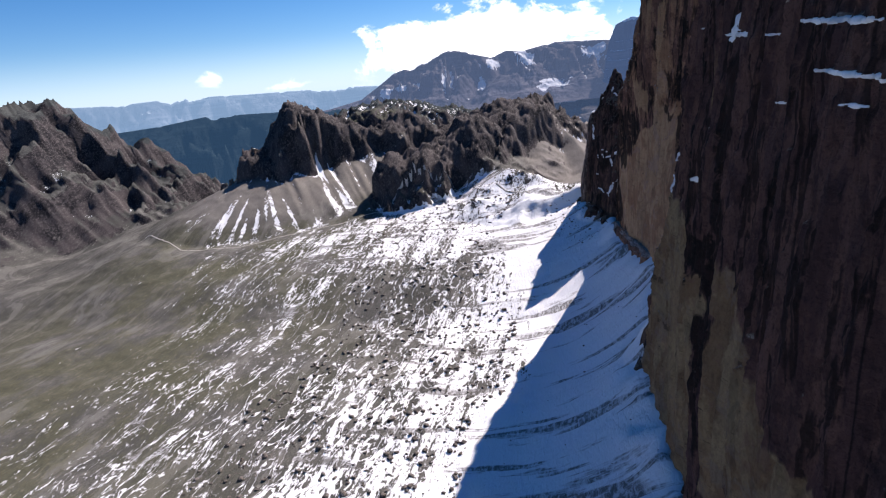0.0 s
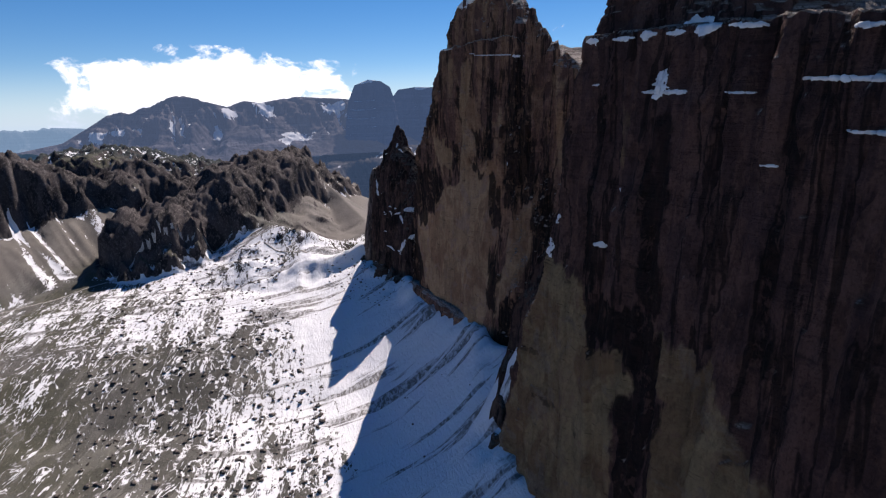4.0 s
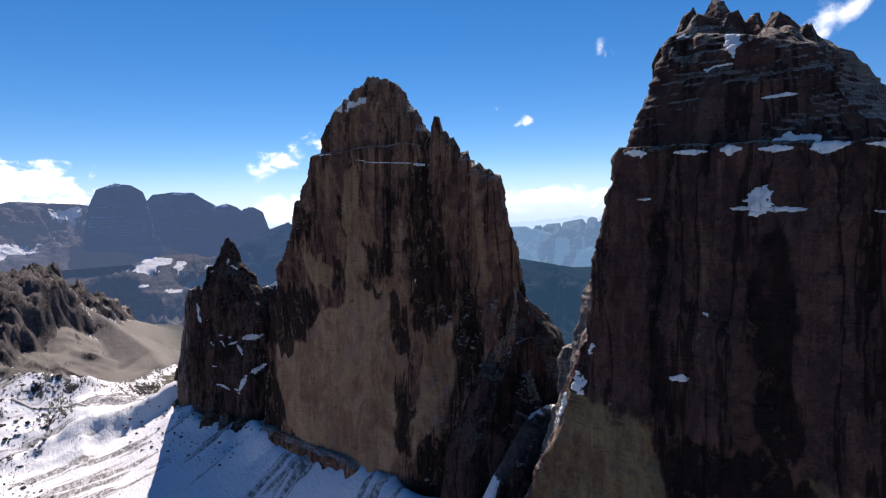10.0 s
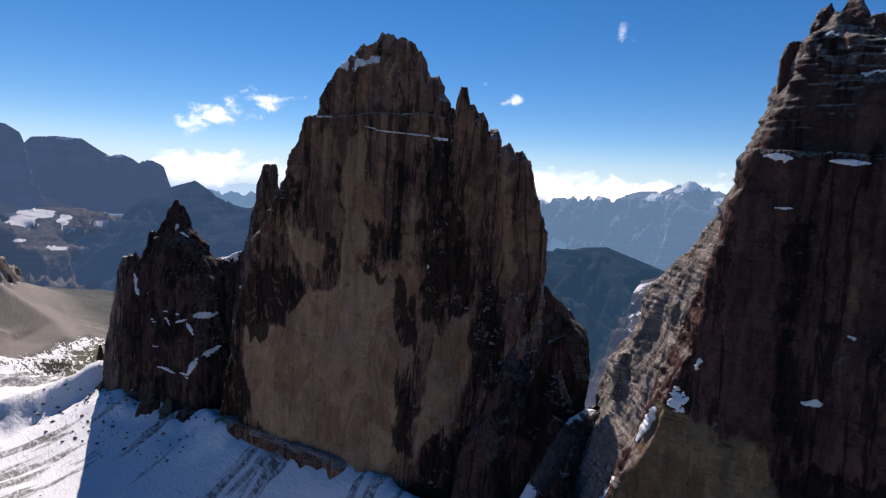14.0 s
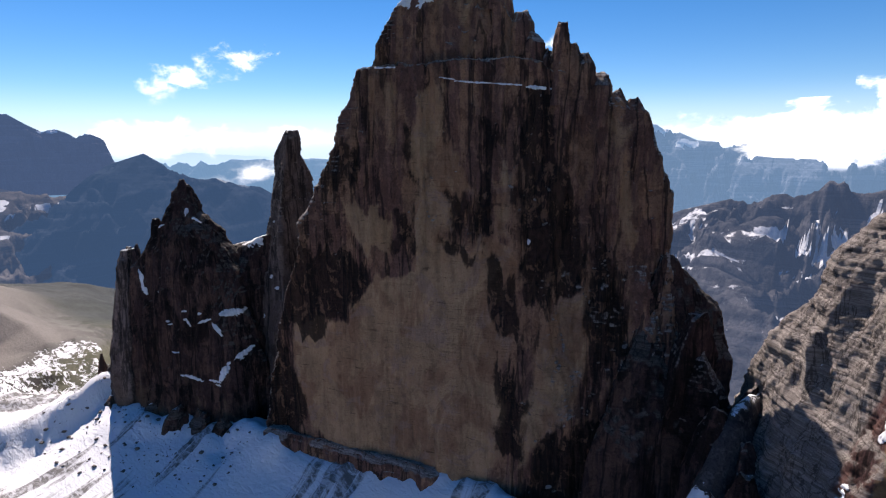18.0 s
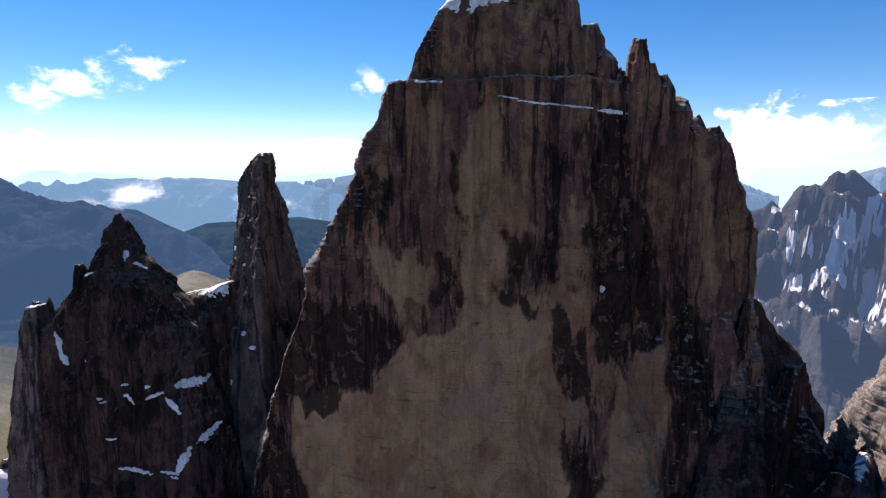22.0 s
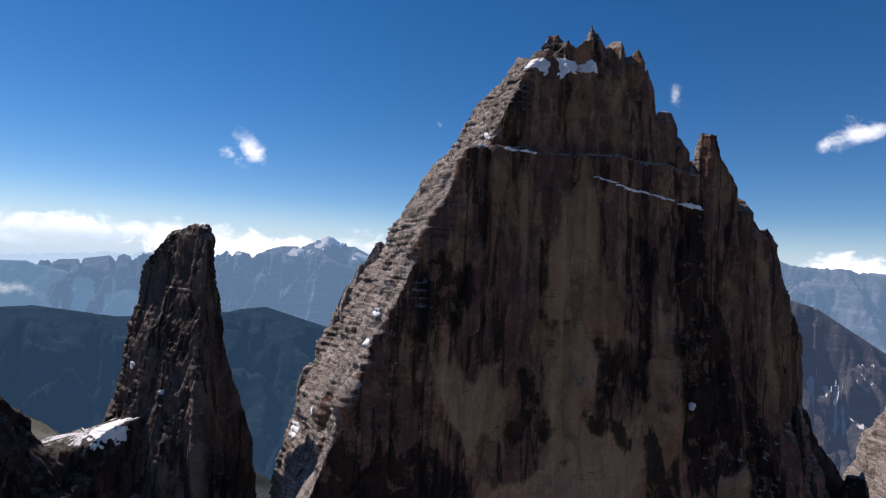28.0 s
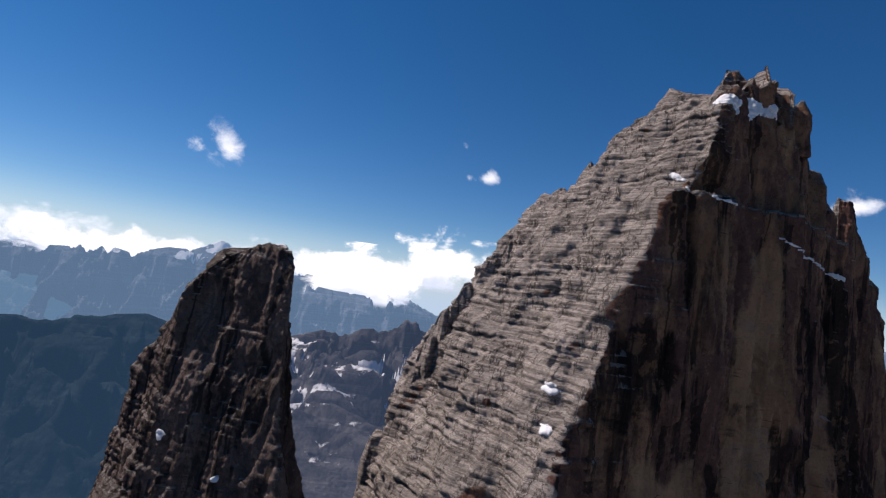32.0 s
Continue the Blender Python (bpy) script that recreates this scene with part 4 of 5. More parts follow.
step_rings.append([(150, 76, 170), (60, 60, 170), (-40, 38, 170), (-45, 20, 170), (60, 40, 170), (150, 58, 170)])
step_rings.append([(146, 74, 206), (60, 58, 208), (-36, 34, 210), (-40, 20, 210), (60, 40, 208), (146, 58, 206)])
step_rings.append([(140, 70, 212), (60, 54, 214), (-30, 30, 215), (-32, 22, 215), (60, 42, 214), (140, 60, 212)])
step = loft(step_rings, 1.6, 1.4, 95, 1.6, 0.9, (), 1.2)
marked(put("rock_step", step, rock_great, great), step, (), (), lambda x, y, z: np.ones_like(x))

west = thing("mountain_peak", (-431, -57, 173), "dark stepped dolomite massif with snow on its ledges", "mountain", PEAKS)
west_low_rings = []
west_low_rings.append([(-256, 51, 139), (-381, 38, 140), (-501, 21, 141), (-661, 5, 142), (-680, -180, 148), (-450, -238, 150), (-250, -207, 149), (-201, -86, 154)])
west_low_rings.append([(-291, 47, 261), (-391, 36, 262), (-501, 24, 263), (-646, 7, 264), (-665, -165, 270), (-449, -214, 271), (-270, -183, 270), (-222, -72, 266)])
west_low_rings.append([(-327, 40, 342), (-401, 33, 342), (-506, 21, 343), (-636, 6, 344), (-650, -152, 350), (-449, -201, 351), (-290, -160, 349), (-250, -58, 345)])
west_low_rings.append([(-344, 34, 402), (-406, 29, 402), (-509, 17, 403), (-626, 5, 404), (-640, -140, 409), (-449, -189, 411), (-310, -138, 408), (-283, -46, 405)])
west_low_rings.append([(-351, 30, 452), (-406, 21, 453), (-509, 13, 453), (-618, 2, 454), (-630, -128, 459), (-449, -167, 460), (-335, -116, 458), (-318, -34, 455)])
west_low_rings.append([(-361, 25, 505), (-412, 17, 503), (-485, 8, 497), (-612, -1, 486), (-622, -117, 490), (-449, -135, 502), (-352, -84, 505), (-345, -16, 504)])
west_low = loft(west_low_rings, 1.5, 1.5, 140, 5.0, 1.8, (0.5, 0.1, 0.1, 0.2, 0.6, 0.9, 1.0, 0.9), 3.0)
WEST_FRESH = []
WEST_FRESH.append((0.75, [(-325, 366), (-385, 353), (-393, 325), (-426, 329), (-438, 317), (-426, 295), (-430, 240), (-420, 150), (-250, 150), (-300, 260)]))
WEST_FRESH.append((0.7, [(-453, 351), (-478, 356), (-490, 346), (-505, 329), (-540, 300), (-600, 310), (-620, 200), (-460, 200), (-468, 304), (-471, 327), (-455, 332)]))
WEST_FRESH.append((0.36, [(-398, 470), (-412, 470), (-412, 432), (-400, 436)]))
WEST_STAIN = []
WEST_STAIN.append((0.75, [(-388, 355), (-434, 362), (-451, 345), (-454, 329), (-468, 316), (-459, 298), (-445, 200), (-434, 284), (-433, 300), (-441, 317), (-426, 331), (-393, 326)]))
WEST_STAIN.append((0.6, [(-430, 462), (-443, 462), (-452, 362), (-438, 357)]))
WEST_STAIN.append((0.5, [(-378, 480), (-386, 480), (-396, 370), (-384, 366)]))
WEST_STAIN.append((0.45, [(-505, 470), (-518, 470), (-520, 360), (-506, 360)]))
# 1 on the sunless north wall, 0 on the slope painted as sunlit
facing_side = lambda x, y, z: smooth(-80, -48, y - 36 - 0.114 * (x + 391)) * smooth(12, -2, x + 256 + 0.287 * (z - 139))
marked(put("wall", west_low, rock_west, west), west_low, WEST_FRESH, WEST_STAIN, facing_side, 0.2)
west_top_rings = []
west_top_rings.append([(-362, 21, 492), (-420, 10, 492), (-484, 3, 490), (-486, -76, 492), (-430, -95, 495), (-346, -65, 494), (-338, -20, 492)])
west_top_rings.append([(-368, 12, 533), (-418, 1, 534), (-454, -2, 524), (-456, -62, 526), (-425, -78, 536), (-360, -55, 536), (-352, -18, 534)])
west_top_rings.append([(-375, -2, 564), (-414, -10, 558), (-443, -9, 546), (-443, -51, 548), (-420, -61, 560), (-374, -50, 565), (-366, -24, 565)])
west_top_rings.append([(-383, -16, 576), (-408, -20, 556), (-430, -16, 556), (-430, -42, 557), (-413, -47, 558), (-386, -44, 576), (-377, -28, 581)])
west_top = loft(west_top_rings, 1.25, 1.25, 160, 4.0, 1.5, (0.7, 0.4, 0.4, 0.6, 0.9, 1.0, 0.9), 6.0)
marked(put("summit_block", west_top, rock_west, west), west_top, WEST_FRESH, WEST_STAIN, facing_side, 0.2)
for i, (x, y, z0, z1, wd) in enumerate(((-386, -27, 548, 588, 10.0), (-373, -24, 545, 583, 9.0), (-394, -25, 544, 577, 9.0), (-407, -28, 538, 574, 8.0), (-419, -28, 538, 571, 9.0), (-432, -28, 528, 560, 9.0), (-442, -24, 515, 548, 8.0), (-426, -31, 530, 563, 8.0), (-361, -16, 530, 566, 7.0), (-449, -14, 500, 528, 8.0), (-300, -28, 362, 400, 12.0), (-283, -19, 342, 374, 10.0))):
    spike(west, x, y, z0, z1, wd, 180 + i, rock_west, slim=0.8, sheer=0.0 if 330 < z0 < 450 else 1.0)
for i, (x, y, z0, z1, wd) in enumerate(((-206, -44, 240, 362, 36.0), (-222, -44, 235, 338, 30.0), (-246, -42, 230, 318, 25.0), (-250, -16, 225, 298, 20.0), (-230, -10, 225, 312, 24.0), (-258, 6, 210, 286, 16.0), (-244, 14, 205, 268, 15.0))):
    spike(west, x, y, z0, z1, wd, 240 + i, rock_west, slim=0.4, sheer=2.0, black=0.35)

frida = thing("mountain_peak", (284, 48, 188), "dark broad rock spire with small snow ledges beside the great tower", "mountain", PEAKS)
frida_body_rings = []
frida_body_rings.append([(400, 104, 140), (345, 130, 140), (270, 108, 140), (196, 70, 150), (160, 28, 160), (230, -42, 150), (390, -12, 140)])
frida_body_rings.append([(372, 106, 262), (335, 118, 262), (265, 98, 262), (205, 69, 262), (192, 40, 262), (230, -14, 262), (362, 5, 262)])
frida_body_rings.append([(345, 92, 352), (322, 103, 352), (262, 89, 352), (230, 66, 352), (221, 46, 352), (240, 18, 352), (322, 28, 352)])
frida_body_rings.append([(318, 84, 380), (303, 92, 384), (266, 84, 392), (242, 64, 384), (236, 50, 378), (248, 36, 380), (293, 44, 382)])
frida_body_rings.append([(296, 76, 412), (286, 82, 412), (271, 77, 412), (262, 66, 412), (260, 57, 412), (266, 49, 412), (285, 52, 412)])
frida_body_rings.append([(287, 69, 436), (283, 72, 439), (277, 70, 440), (272, 65, 439), (272, 60, 438), (276, 57, 437), (283, 59, 436)])
frida_body = loft(frida_body_rings, 1.25, 1.25, 240, 5.2, 2.0, (0.3, 0.2, 0.2, 0.2, 0.2, 0.4, 0.5), 3.5)
column_rings = []
column_rings.append([(378, 112, 150), (352, 134, 150), (322, 128, 150), (326, 96, 150), (362, 86, 150)])
column_rings.append([(372, 108, 250), (350, 126, 250), (324, 121, 250), (328, 95, 250), (360, 86, 250)])
column_rings.append([(358, 102, 345), (345, 114, 348), (327, 110, 350), (330, 94, 350), (350, 88, 346)])
column_rings.append([(352, 100, 364), (343, 108, 368), (331, 105, 370), (333, 95, 370), (346, 91, 366)])
column = loft(column_rings, 1.6, 1.6, 255, 4.0, 1.6, (), 3.5)
put("side_column", column, rock_pillar, frida, "paler brown rock pillar")
put("wall", frida_body, rock_small, frida)
for i, (x, y, z0, z1, wd) in enumerate(((344, 97, 341, 370, 9.0), (329, 99, 346, 376, 8.0), (402, 119, 175, 239, 9.0), (277, 65, 423, 446, 5.0), (304, 84, 377, 405, 8.0))):
    spike(frida, x, y, z0, z1, wd, 280 + i, rock_small)

small = thing("mountain_peak", (199, -27, 201), "slender flat-topped rock tower with a snowy notch at its foot", "mountain", PEAKS)
small_body_rings = []
small_body_rings.append([(285, 15, 180), (215, 48, 180), (152, 40, 180), (140, -60, 180), (200, -110, 180), (292, -75, 180)])
small_body_rings.append([(266, 0, 300), (220, 24, 300), (160, 32, 300), (154, -40, 300), (198, -80, 300), (276, -60, 300)])
small_body_rings.append([(239, -17, 387), (222, 6, 387), (169, 24, 387), (164, -20, 387), (190, -54, 387), (258, -54, 387)])
small_body_rings.append([(229, -14, 430), (217, -1, 430), (176, 15, 430), (174, -14, 430), (191, -38, 430), (248, -48, 430)])
small_body_rings.append([(229, -16, 450), (213, -5, 450), (178, 9, 450), (177, -12, 450), (190, -30, 450), (241, -46, 450)])
small_body_rings.append([(227, -15, 470), (210, -10, 470), (179, 5, 470), (179, -10, 470), (189, -22, 470), (229, -42, 470)])
small_body_rings.append([(217, -15, 484), (202, -7, 487), (180, 2, 487), (181, -13, 487), (190, -23, 488), (219, -36, 484)])
small_body_rings.append([(213, -16, 488), (201, -9, 493), (183, -1, 494), (184, -13, 494), (192, -22, 495), (215, -33, 489)])
small_body = loft(small_body_rings, 0.9, 0.9, 340, 3.6, 2.2, (0.5, 0.3, 0.25, 0.3, 0.5, 0.55), 3.4, 1)
put("wall", small_body, rock_slim, small)
saddle_rings = []
saddle_rings.append([(289, 35, 249), (214, 48, 248), (194, 10, 250), (214, -35, 251), (294, -10, 250)])
saddle_rings.append([(274, 30, 349), (221, 40, 349), (199, 12, 350), (214, -16, 351), (279, -1, 350)])
saddle_rings.append([(261, 23, 371), (231, 27, 374), (209, 13, 388), (215, -1, 386), (261, 7, 370)])
saddle = loft(saddle_rings, 1.6, 1.6, 360, 3.0, 1.4, (), 2.0)
put("foot", saddle, rock_small, small)

# snow that still lies on the walls
def snow_on(P, parent, first, *spots):
    base = np.array(parent.location)
    for k, (c, r) in enumerate(spots):
        snow_patch(P - base, np.array(c, float).reshape(-1, 3) - base, r, parent, first + k)


snow_on(great_top, great, 500, (((6, 17, 587), (-22, 9, 590)), (8, 12, 7)),
        (((-22, 9, 590), (-38, 0, 593)), (6, 10, 4)),
        (((24, 25, 546), (26, 12, 552)), (3, 7, 1.6)),
        (((-76, -14, 536), (-58, -8, 537)), (4, 8, 1.4)))
snow_on(great_low, great, 500, (((38, -4, 543), (28, 36, 540)), (5, 9, 1.6)),
        (((24, 46, 540), (0, 27, 539)), (4, 9, 1.2)),
        (((-45, 11, 527), (-67, -5, 525)), (4, 9, 1.0)),
        (((-88, -17, 522), (-104, -24, 520)), (4, 8, 2)),
        (((-28, 17, 531), (-46, 10, 528)), (4, 9, 0.6)),
        (((-66, -5, 525), (-90, -17, 523)), (4, 9, 0.9)),
        (((0, 38, 442), (18, 44, 442)), (3, 6, 1.0)),
        ((-172, -34, 314), (5, 6, 5)),
        ((78, 43, 441), (3, 5, 2.5)))
snow_on(great_low, great, 507, ((75, 36, 455), (3, 5, 2.5)),
        ((127, -7, 381), (7, 9, 5)),
        (((96, 30, 405), (86, 38, 402)), (4, 8, 1.8)),
        ((110, 20, 400), (3, 6, 2)),
        ((-97, -10, 408), (3, 5, 3)),
        ((80, 10, 470), (3, 5, 1.5)),
        ((105, 0, 440), (3, 5, 1.5)))
snow_on(west_low, west, 500, ((-430, 16, 475), (6.5, 10, 7.5)),
        ((-409, 26, 421), (4, 7, 1.5)),
        ((-397, 30, 388), (5, 7, 2)),
        (((-366, 24, 503), (-376, 22, 502)), (4, 12, 3)),
        (((-392, 20, 501), (-406, 20, 500)), (4, 12, 1.8)),
        (((-414, 18, 500), (-420, 17, 500)), (4, 12, 3)),
        (((-430, 15, 499), (-442, 14, 498)), (4, 12, 2)))
snow_on(west_low, west, 507, (((-452, 13, 498), (-462, 12, 498)), (5, 12, 4)),
        (((-470, 12, 497), (-486, 10, 495)), (4, 12, 1.6)),
        (((-420, 18, 472), (-448, 13, 471)), (4, 8, 1.8)),
        ((-348, 38, 394), (4, 7, 4)),
        ((-339, 35, 372), (6, 8, 8)),
        (((-280, -14, 352), (-292, 0, 372)), (6, 10, 7)),
        ((-301, 12, 393), (5, 9, 5)))
snow_on(west_low, west, 514, (((-316, 30, 340), (-326, 32, 362)), (4, 9, 5)),
        (((-298, 38, 290), (-306, 36, 318)), (3, 8, 6)),
        (((-510, 11, 473), (-575, 5, 469)), (5, 9, 1.5)),
        (((-530, 11, 455), (-590, 6, 452)), (4, 8, 1.2)),
        (((-490, 16, 441), (-512, 15, 441)), (3, 7, 1.2)),
        (((-545, 8, 481), (-566, 6, 480)), (3, 8, 1.4)),
        (((-576, 6, 462), (-600, 4, 461)), (3, 8, 1.2)))
snow_on(west_low, west, 521, (((-556, 9, 444), (-570, 8, 444)), (3, 8, 1.0)),
        (((-470, 12, 470), (-484, 11, 469)), (3, 8, 1.0)),
        (((-372, 24, 478), (-380, 23, 478)), (3, 8, 1.0)),
        (((-520, 10, 489), (-538, 8, 488)), (3, 8, 1.3)))
snow_on(west_top, west, 500, (((-404, -8, 566), (-410, -4, 546)), (5, 11, 6)),
        (((-408, -2, 544), (-384, -3, 541)), (5, 10, 2.4)),
        (((-450, 2, 502), (-430, 4, 503)), (7, 9, 4)),
        ((-372, 10, 509), (7, 8, 3)),
        ((-380, -6, 564), (5, 8, 3)),
        (((-425, 2, 524), (-440, 1, 524)), (3, 8, 1.2)))
snow_on(frida_body, frida, 500, (((257, 95, 243), (232, 87, 240)), (5, 9, 2.2)),
        (((232, 87, 240), (213, 77, 241)), (5, 9, 2)),
        (((212, 76, 243), (205, 70, 262)), (5, 9, 3)),
        (((205, 68, 262), (198, 47, 274)), (6, 9, 5)),
        (((227, 71, 306), (209, 46, 313)), (6, 9, 5)),
        (((240, 82, 300), (228, 73, 305)), (4, 8, 2)),
        ((275, 97, 299), (2, 6, 1.5)),
        (((313, 102, 352), (306, 104, 330)), (1.8, 5, 3)))
snow_on(frida_body, frida, 510, (((218, 67, 311), (207, 51, 312)), (6, 9, 6)),
        (((223, 75, 302), (212, 71, 290)), (3, 6, 2)),
        (((254, 87, 304), (248, 86, 296)), (2.2, 6, 1.3)),
        ((254, 86, 312), (2.2, 5, 1.6)),
        ((273, 94, 296), (2.6, 5, 1.0)),
        ((266, 69, 414), (2.5, 5, 5)),
        (((262, 66, 408), (253, 61, 402)), (3, 6, 1.2)))
snow_on(frida_body, frida, 518, (((296, 88, 396), (286, 86, 400)), (3, 6, 1.2)),
        ((263, 98, 268), (6, 6, 1.0)),
        ((216, 78, 237), (5, 6, 1.6)),
        ((237, 80, 311), (2, 5, 1.5)),
        (((308, 104, 338), (302, 103, 326)), (2.5, 6, 2.5)),
        ((246, 70, 352), (2.5, 5, 1.5)),
        ((285, 98, 330), (2, 5, 1.2)))
snow_on(saddle, small, 500, ((222, 14, 381), (14, 18, 11)),
        ((252, 15, 369), (13, 14, 6)))
snow_on(small_body, small, 500, (((193, 16, 327), (187, 20, 337)), (5, 8, 3)),
        ((176, 28, 336), (4, 6, 3)),
        ((186, 26, 347), (3, 6, 2.5)),
        ((203, 28, 301), (2, 5, 3)),
        ((196, 10, 402), (2, 4, 1.6)),
        ((224, -4, 412), (2.4, 4, 3)))


# ---- far ranges ----
def mountain_range(name, crest, foot, front, back_run, material, label, seed=0, spur=0.35, step=12.0, teeth=40.0, wave=260.0, cliff=0.0, terrace=0.0, gullies=0.5, fields=(), eye=(-300.0, 250.0, 480.0)):
    """A range along a line of crest points (x, y, z), falling to foot on both sides, cut by spurs and gullies; fields of snow lie at (bearing, elevation, half width, half height) from eye."""
    C = np.array(crest, float)
    s = np.concatenate([[0], np.cumsum(np.linalg.norm(np.diff(C[:, :2], axis=0), axis=1))])
    u = np.arange(0, s[-1], step)
    line = np.stack([np.interp(u, s, C[:, k]) for k in range(3)], -1)
    t = np.gradient(line[:, :2], axis=0)
    t /= np.linalg.norm(t, axis=1, keepdims=True)
    side = np.stack([t[:, 1], -t[:, 0]], -1)
    if np.sum((np.array(eye[:2]) - line[len(line) // 2, :2]) * side[len(line) // 2]) < 0:
        side = -side
    v = np.concatenate([np.linspace(1, 0, 84) * front, -np.linspace(0, 1, 10)[1:] * back_run])
    x = line[None, :, 0] + side[None, :, 0] * v[:, None]
    y = line[None, :, 1] + side[None, :, 1] * v[:, None]
    f = np.where(v > 0, v / front, -v / back_run)[:, None]
    fall = (1 - f) ** 1.25 * (1 - cliff * smooth(0.01, 0.05, f))
    h = line[None, :, 2] - foot
    rg = ridged(x / wave, y / wave, 0.3, 6, seed, 0.55)
    sharp = ridged(u / 60, 3.3, seed, 4, seed + 9) - 0.55
    run, down = np.broadcast_arrays(u[None, :], v[:, None])
    rill = ridged(run / 105 + 0.9 * fbm(x / 260, y / 260, 0.6, 3, seed + 2), down / 1500, 0.5, 3, seed + 5, 0.45)
    rill = smooth(0.62, 0.4, rill) * smooth(0.03, 0.14, f) * smooth(1.0, 0.55, f)
    z = foot + h * fall * (1 - gullies * spur * rill * (1 - 0.6 * f)) * (1 + spur * (rg - 0.62) * 2.2 * np.minimum(1, f * 5 + 0.15)) + teeth * sharp[None, :] * np.clip(1 - f * 6, 0, 1)
    if terrace:
        lev = (z + 60 * (fbm(x / 400, y / 400, 0.2, 3, seed + 4) - 0.5)) / terrace
        z = z + terrace * (np.floor(lev) + smooth(0.5, 0.92, lev - np.floor(lev)) - lev) * np.minimum(1, f * 8)
    z = np.minimum(z, foot + h * (1 - 0.7 * f) + 0.3 * teeth)
    z = np.maximum(z, foot - 60)
    even = z.copy()
    for _ in range(10):
        even[1:-1, 1:-1] = 0.25 * (even[:-2, 1:-1] + even[2:, 1:-1] + even[1:-1, :-2] + even[1:-1, 2:])
    hollow = np.clip(0.5 * (even - z) / 14.0, -0.6, 0.6) + 2.2 * gullies * rill
    bearing = np.degrees(np.arctan2(x - eye[0], y - eye[1]))
    rise = np.degrees(np.arctan2(z - eye[2], np.hypot(x - eye[0], y - eye[1])))
    for a, e, wide, high in fields:
        ragged = 3.2 * (fbm(x / 90, y / 90, z / 45, 4, seed + 6, 0.6) - 0.5)
        turn = (bearing - a + 180) % 360 - 180
        hollow = hollow + 6.5 * np.clip(1.0 - np.hypot(turn / wide, (rise - e) / high) + ragged, 0, 0.5)
    ob = new(name, mesh_from(name, np.stack([x, y, z], -1).reshape(-1, 3), grid_faces(*x.shape, False), material))
    ob.data.attributes.new("hollow", "FLOAT", "POINT").data.foreach_set("value", hollow.astype(np.float32).ravel())
    return tagged(ob, label, "mountain range", kind="structure")


def polar(eye, rows):
    """Crest points from where they stand as seen from eye: bearing, elevation (degrees), distance."""
    return [(eye[0] + d * math.sin(radians(a)), eye[1] + d * math.cos(radians(a)), eye[2] + d * math.tan(radians(e))) for a, e, d in rows]


AT_0, AT_13, AT_19, AT_23, AT_28, AT_32 = (-778, 86, 467), (-476, 324, 480), (-268, 358, 484), (-132, 342, 493), (30, 311, 484), (153, 242, 488)
AT_3 = (-711, 158, 464)
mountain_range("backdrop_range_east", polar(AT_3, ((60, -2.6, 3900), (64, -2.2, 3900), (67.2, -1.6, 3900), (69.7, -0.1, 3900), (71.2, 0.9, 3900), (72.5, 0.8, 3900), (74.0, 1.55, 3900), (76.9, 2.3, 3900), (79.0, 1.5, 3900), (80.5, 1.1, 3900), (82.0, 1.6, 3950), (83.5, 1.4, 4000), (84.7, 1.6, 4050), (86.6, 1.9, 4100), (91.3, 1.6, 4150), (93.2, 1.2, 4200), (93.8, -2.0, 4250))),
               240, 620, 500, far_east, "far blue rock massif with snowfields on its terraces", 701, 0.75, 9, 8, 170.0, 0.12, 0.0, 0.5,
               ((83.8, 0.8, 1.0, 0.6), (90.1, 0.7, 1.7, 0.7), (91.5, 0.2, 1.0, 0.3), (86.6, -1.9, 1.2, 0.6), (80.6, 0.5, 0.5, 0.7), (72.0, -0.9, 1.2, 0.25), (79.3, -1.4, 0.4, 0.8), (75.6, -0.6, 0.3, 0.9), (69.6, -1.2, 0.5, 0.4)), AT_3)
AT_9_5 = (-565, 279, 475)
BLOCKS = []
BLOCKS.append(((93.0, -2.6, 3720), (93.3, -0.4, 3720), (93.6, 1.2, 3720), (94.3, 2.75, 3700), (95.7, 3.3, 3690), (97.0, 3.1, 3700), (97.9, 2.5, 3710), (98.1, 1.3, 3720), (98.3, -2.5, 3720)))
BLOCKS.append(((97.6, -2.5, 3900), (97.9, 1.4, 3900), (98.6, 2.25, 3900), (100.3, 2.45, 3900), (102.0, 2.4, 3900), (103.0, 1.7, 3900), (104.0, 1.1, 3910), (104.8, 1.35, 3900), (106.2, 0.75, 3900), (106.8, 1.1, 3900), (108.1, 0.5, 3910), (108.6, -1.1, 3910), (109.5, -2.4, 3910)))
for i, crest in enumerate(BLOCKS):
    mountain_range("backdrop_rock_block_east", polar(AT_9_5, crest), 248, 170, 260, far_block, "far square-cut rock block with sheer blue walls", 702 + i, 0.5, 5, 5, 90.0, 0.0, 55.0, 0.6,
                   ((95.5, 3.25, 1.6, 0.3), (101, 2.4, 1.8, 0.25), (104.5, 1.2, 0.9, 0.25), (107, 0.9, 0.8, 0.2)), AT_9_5)
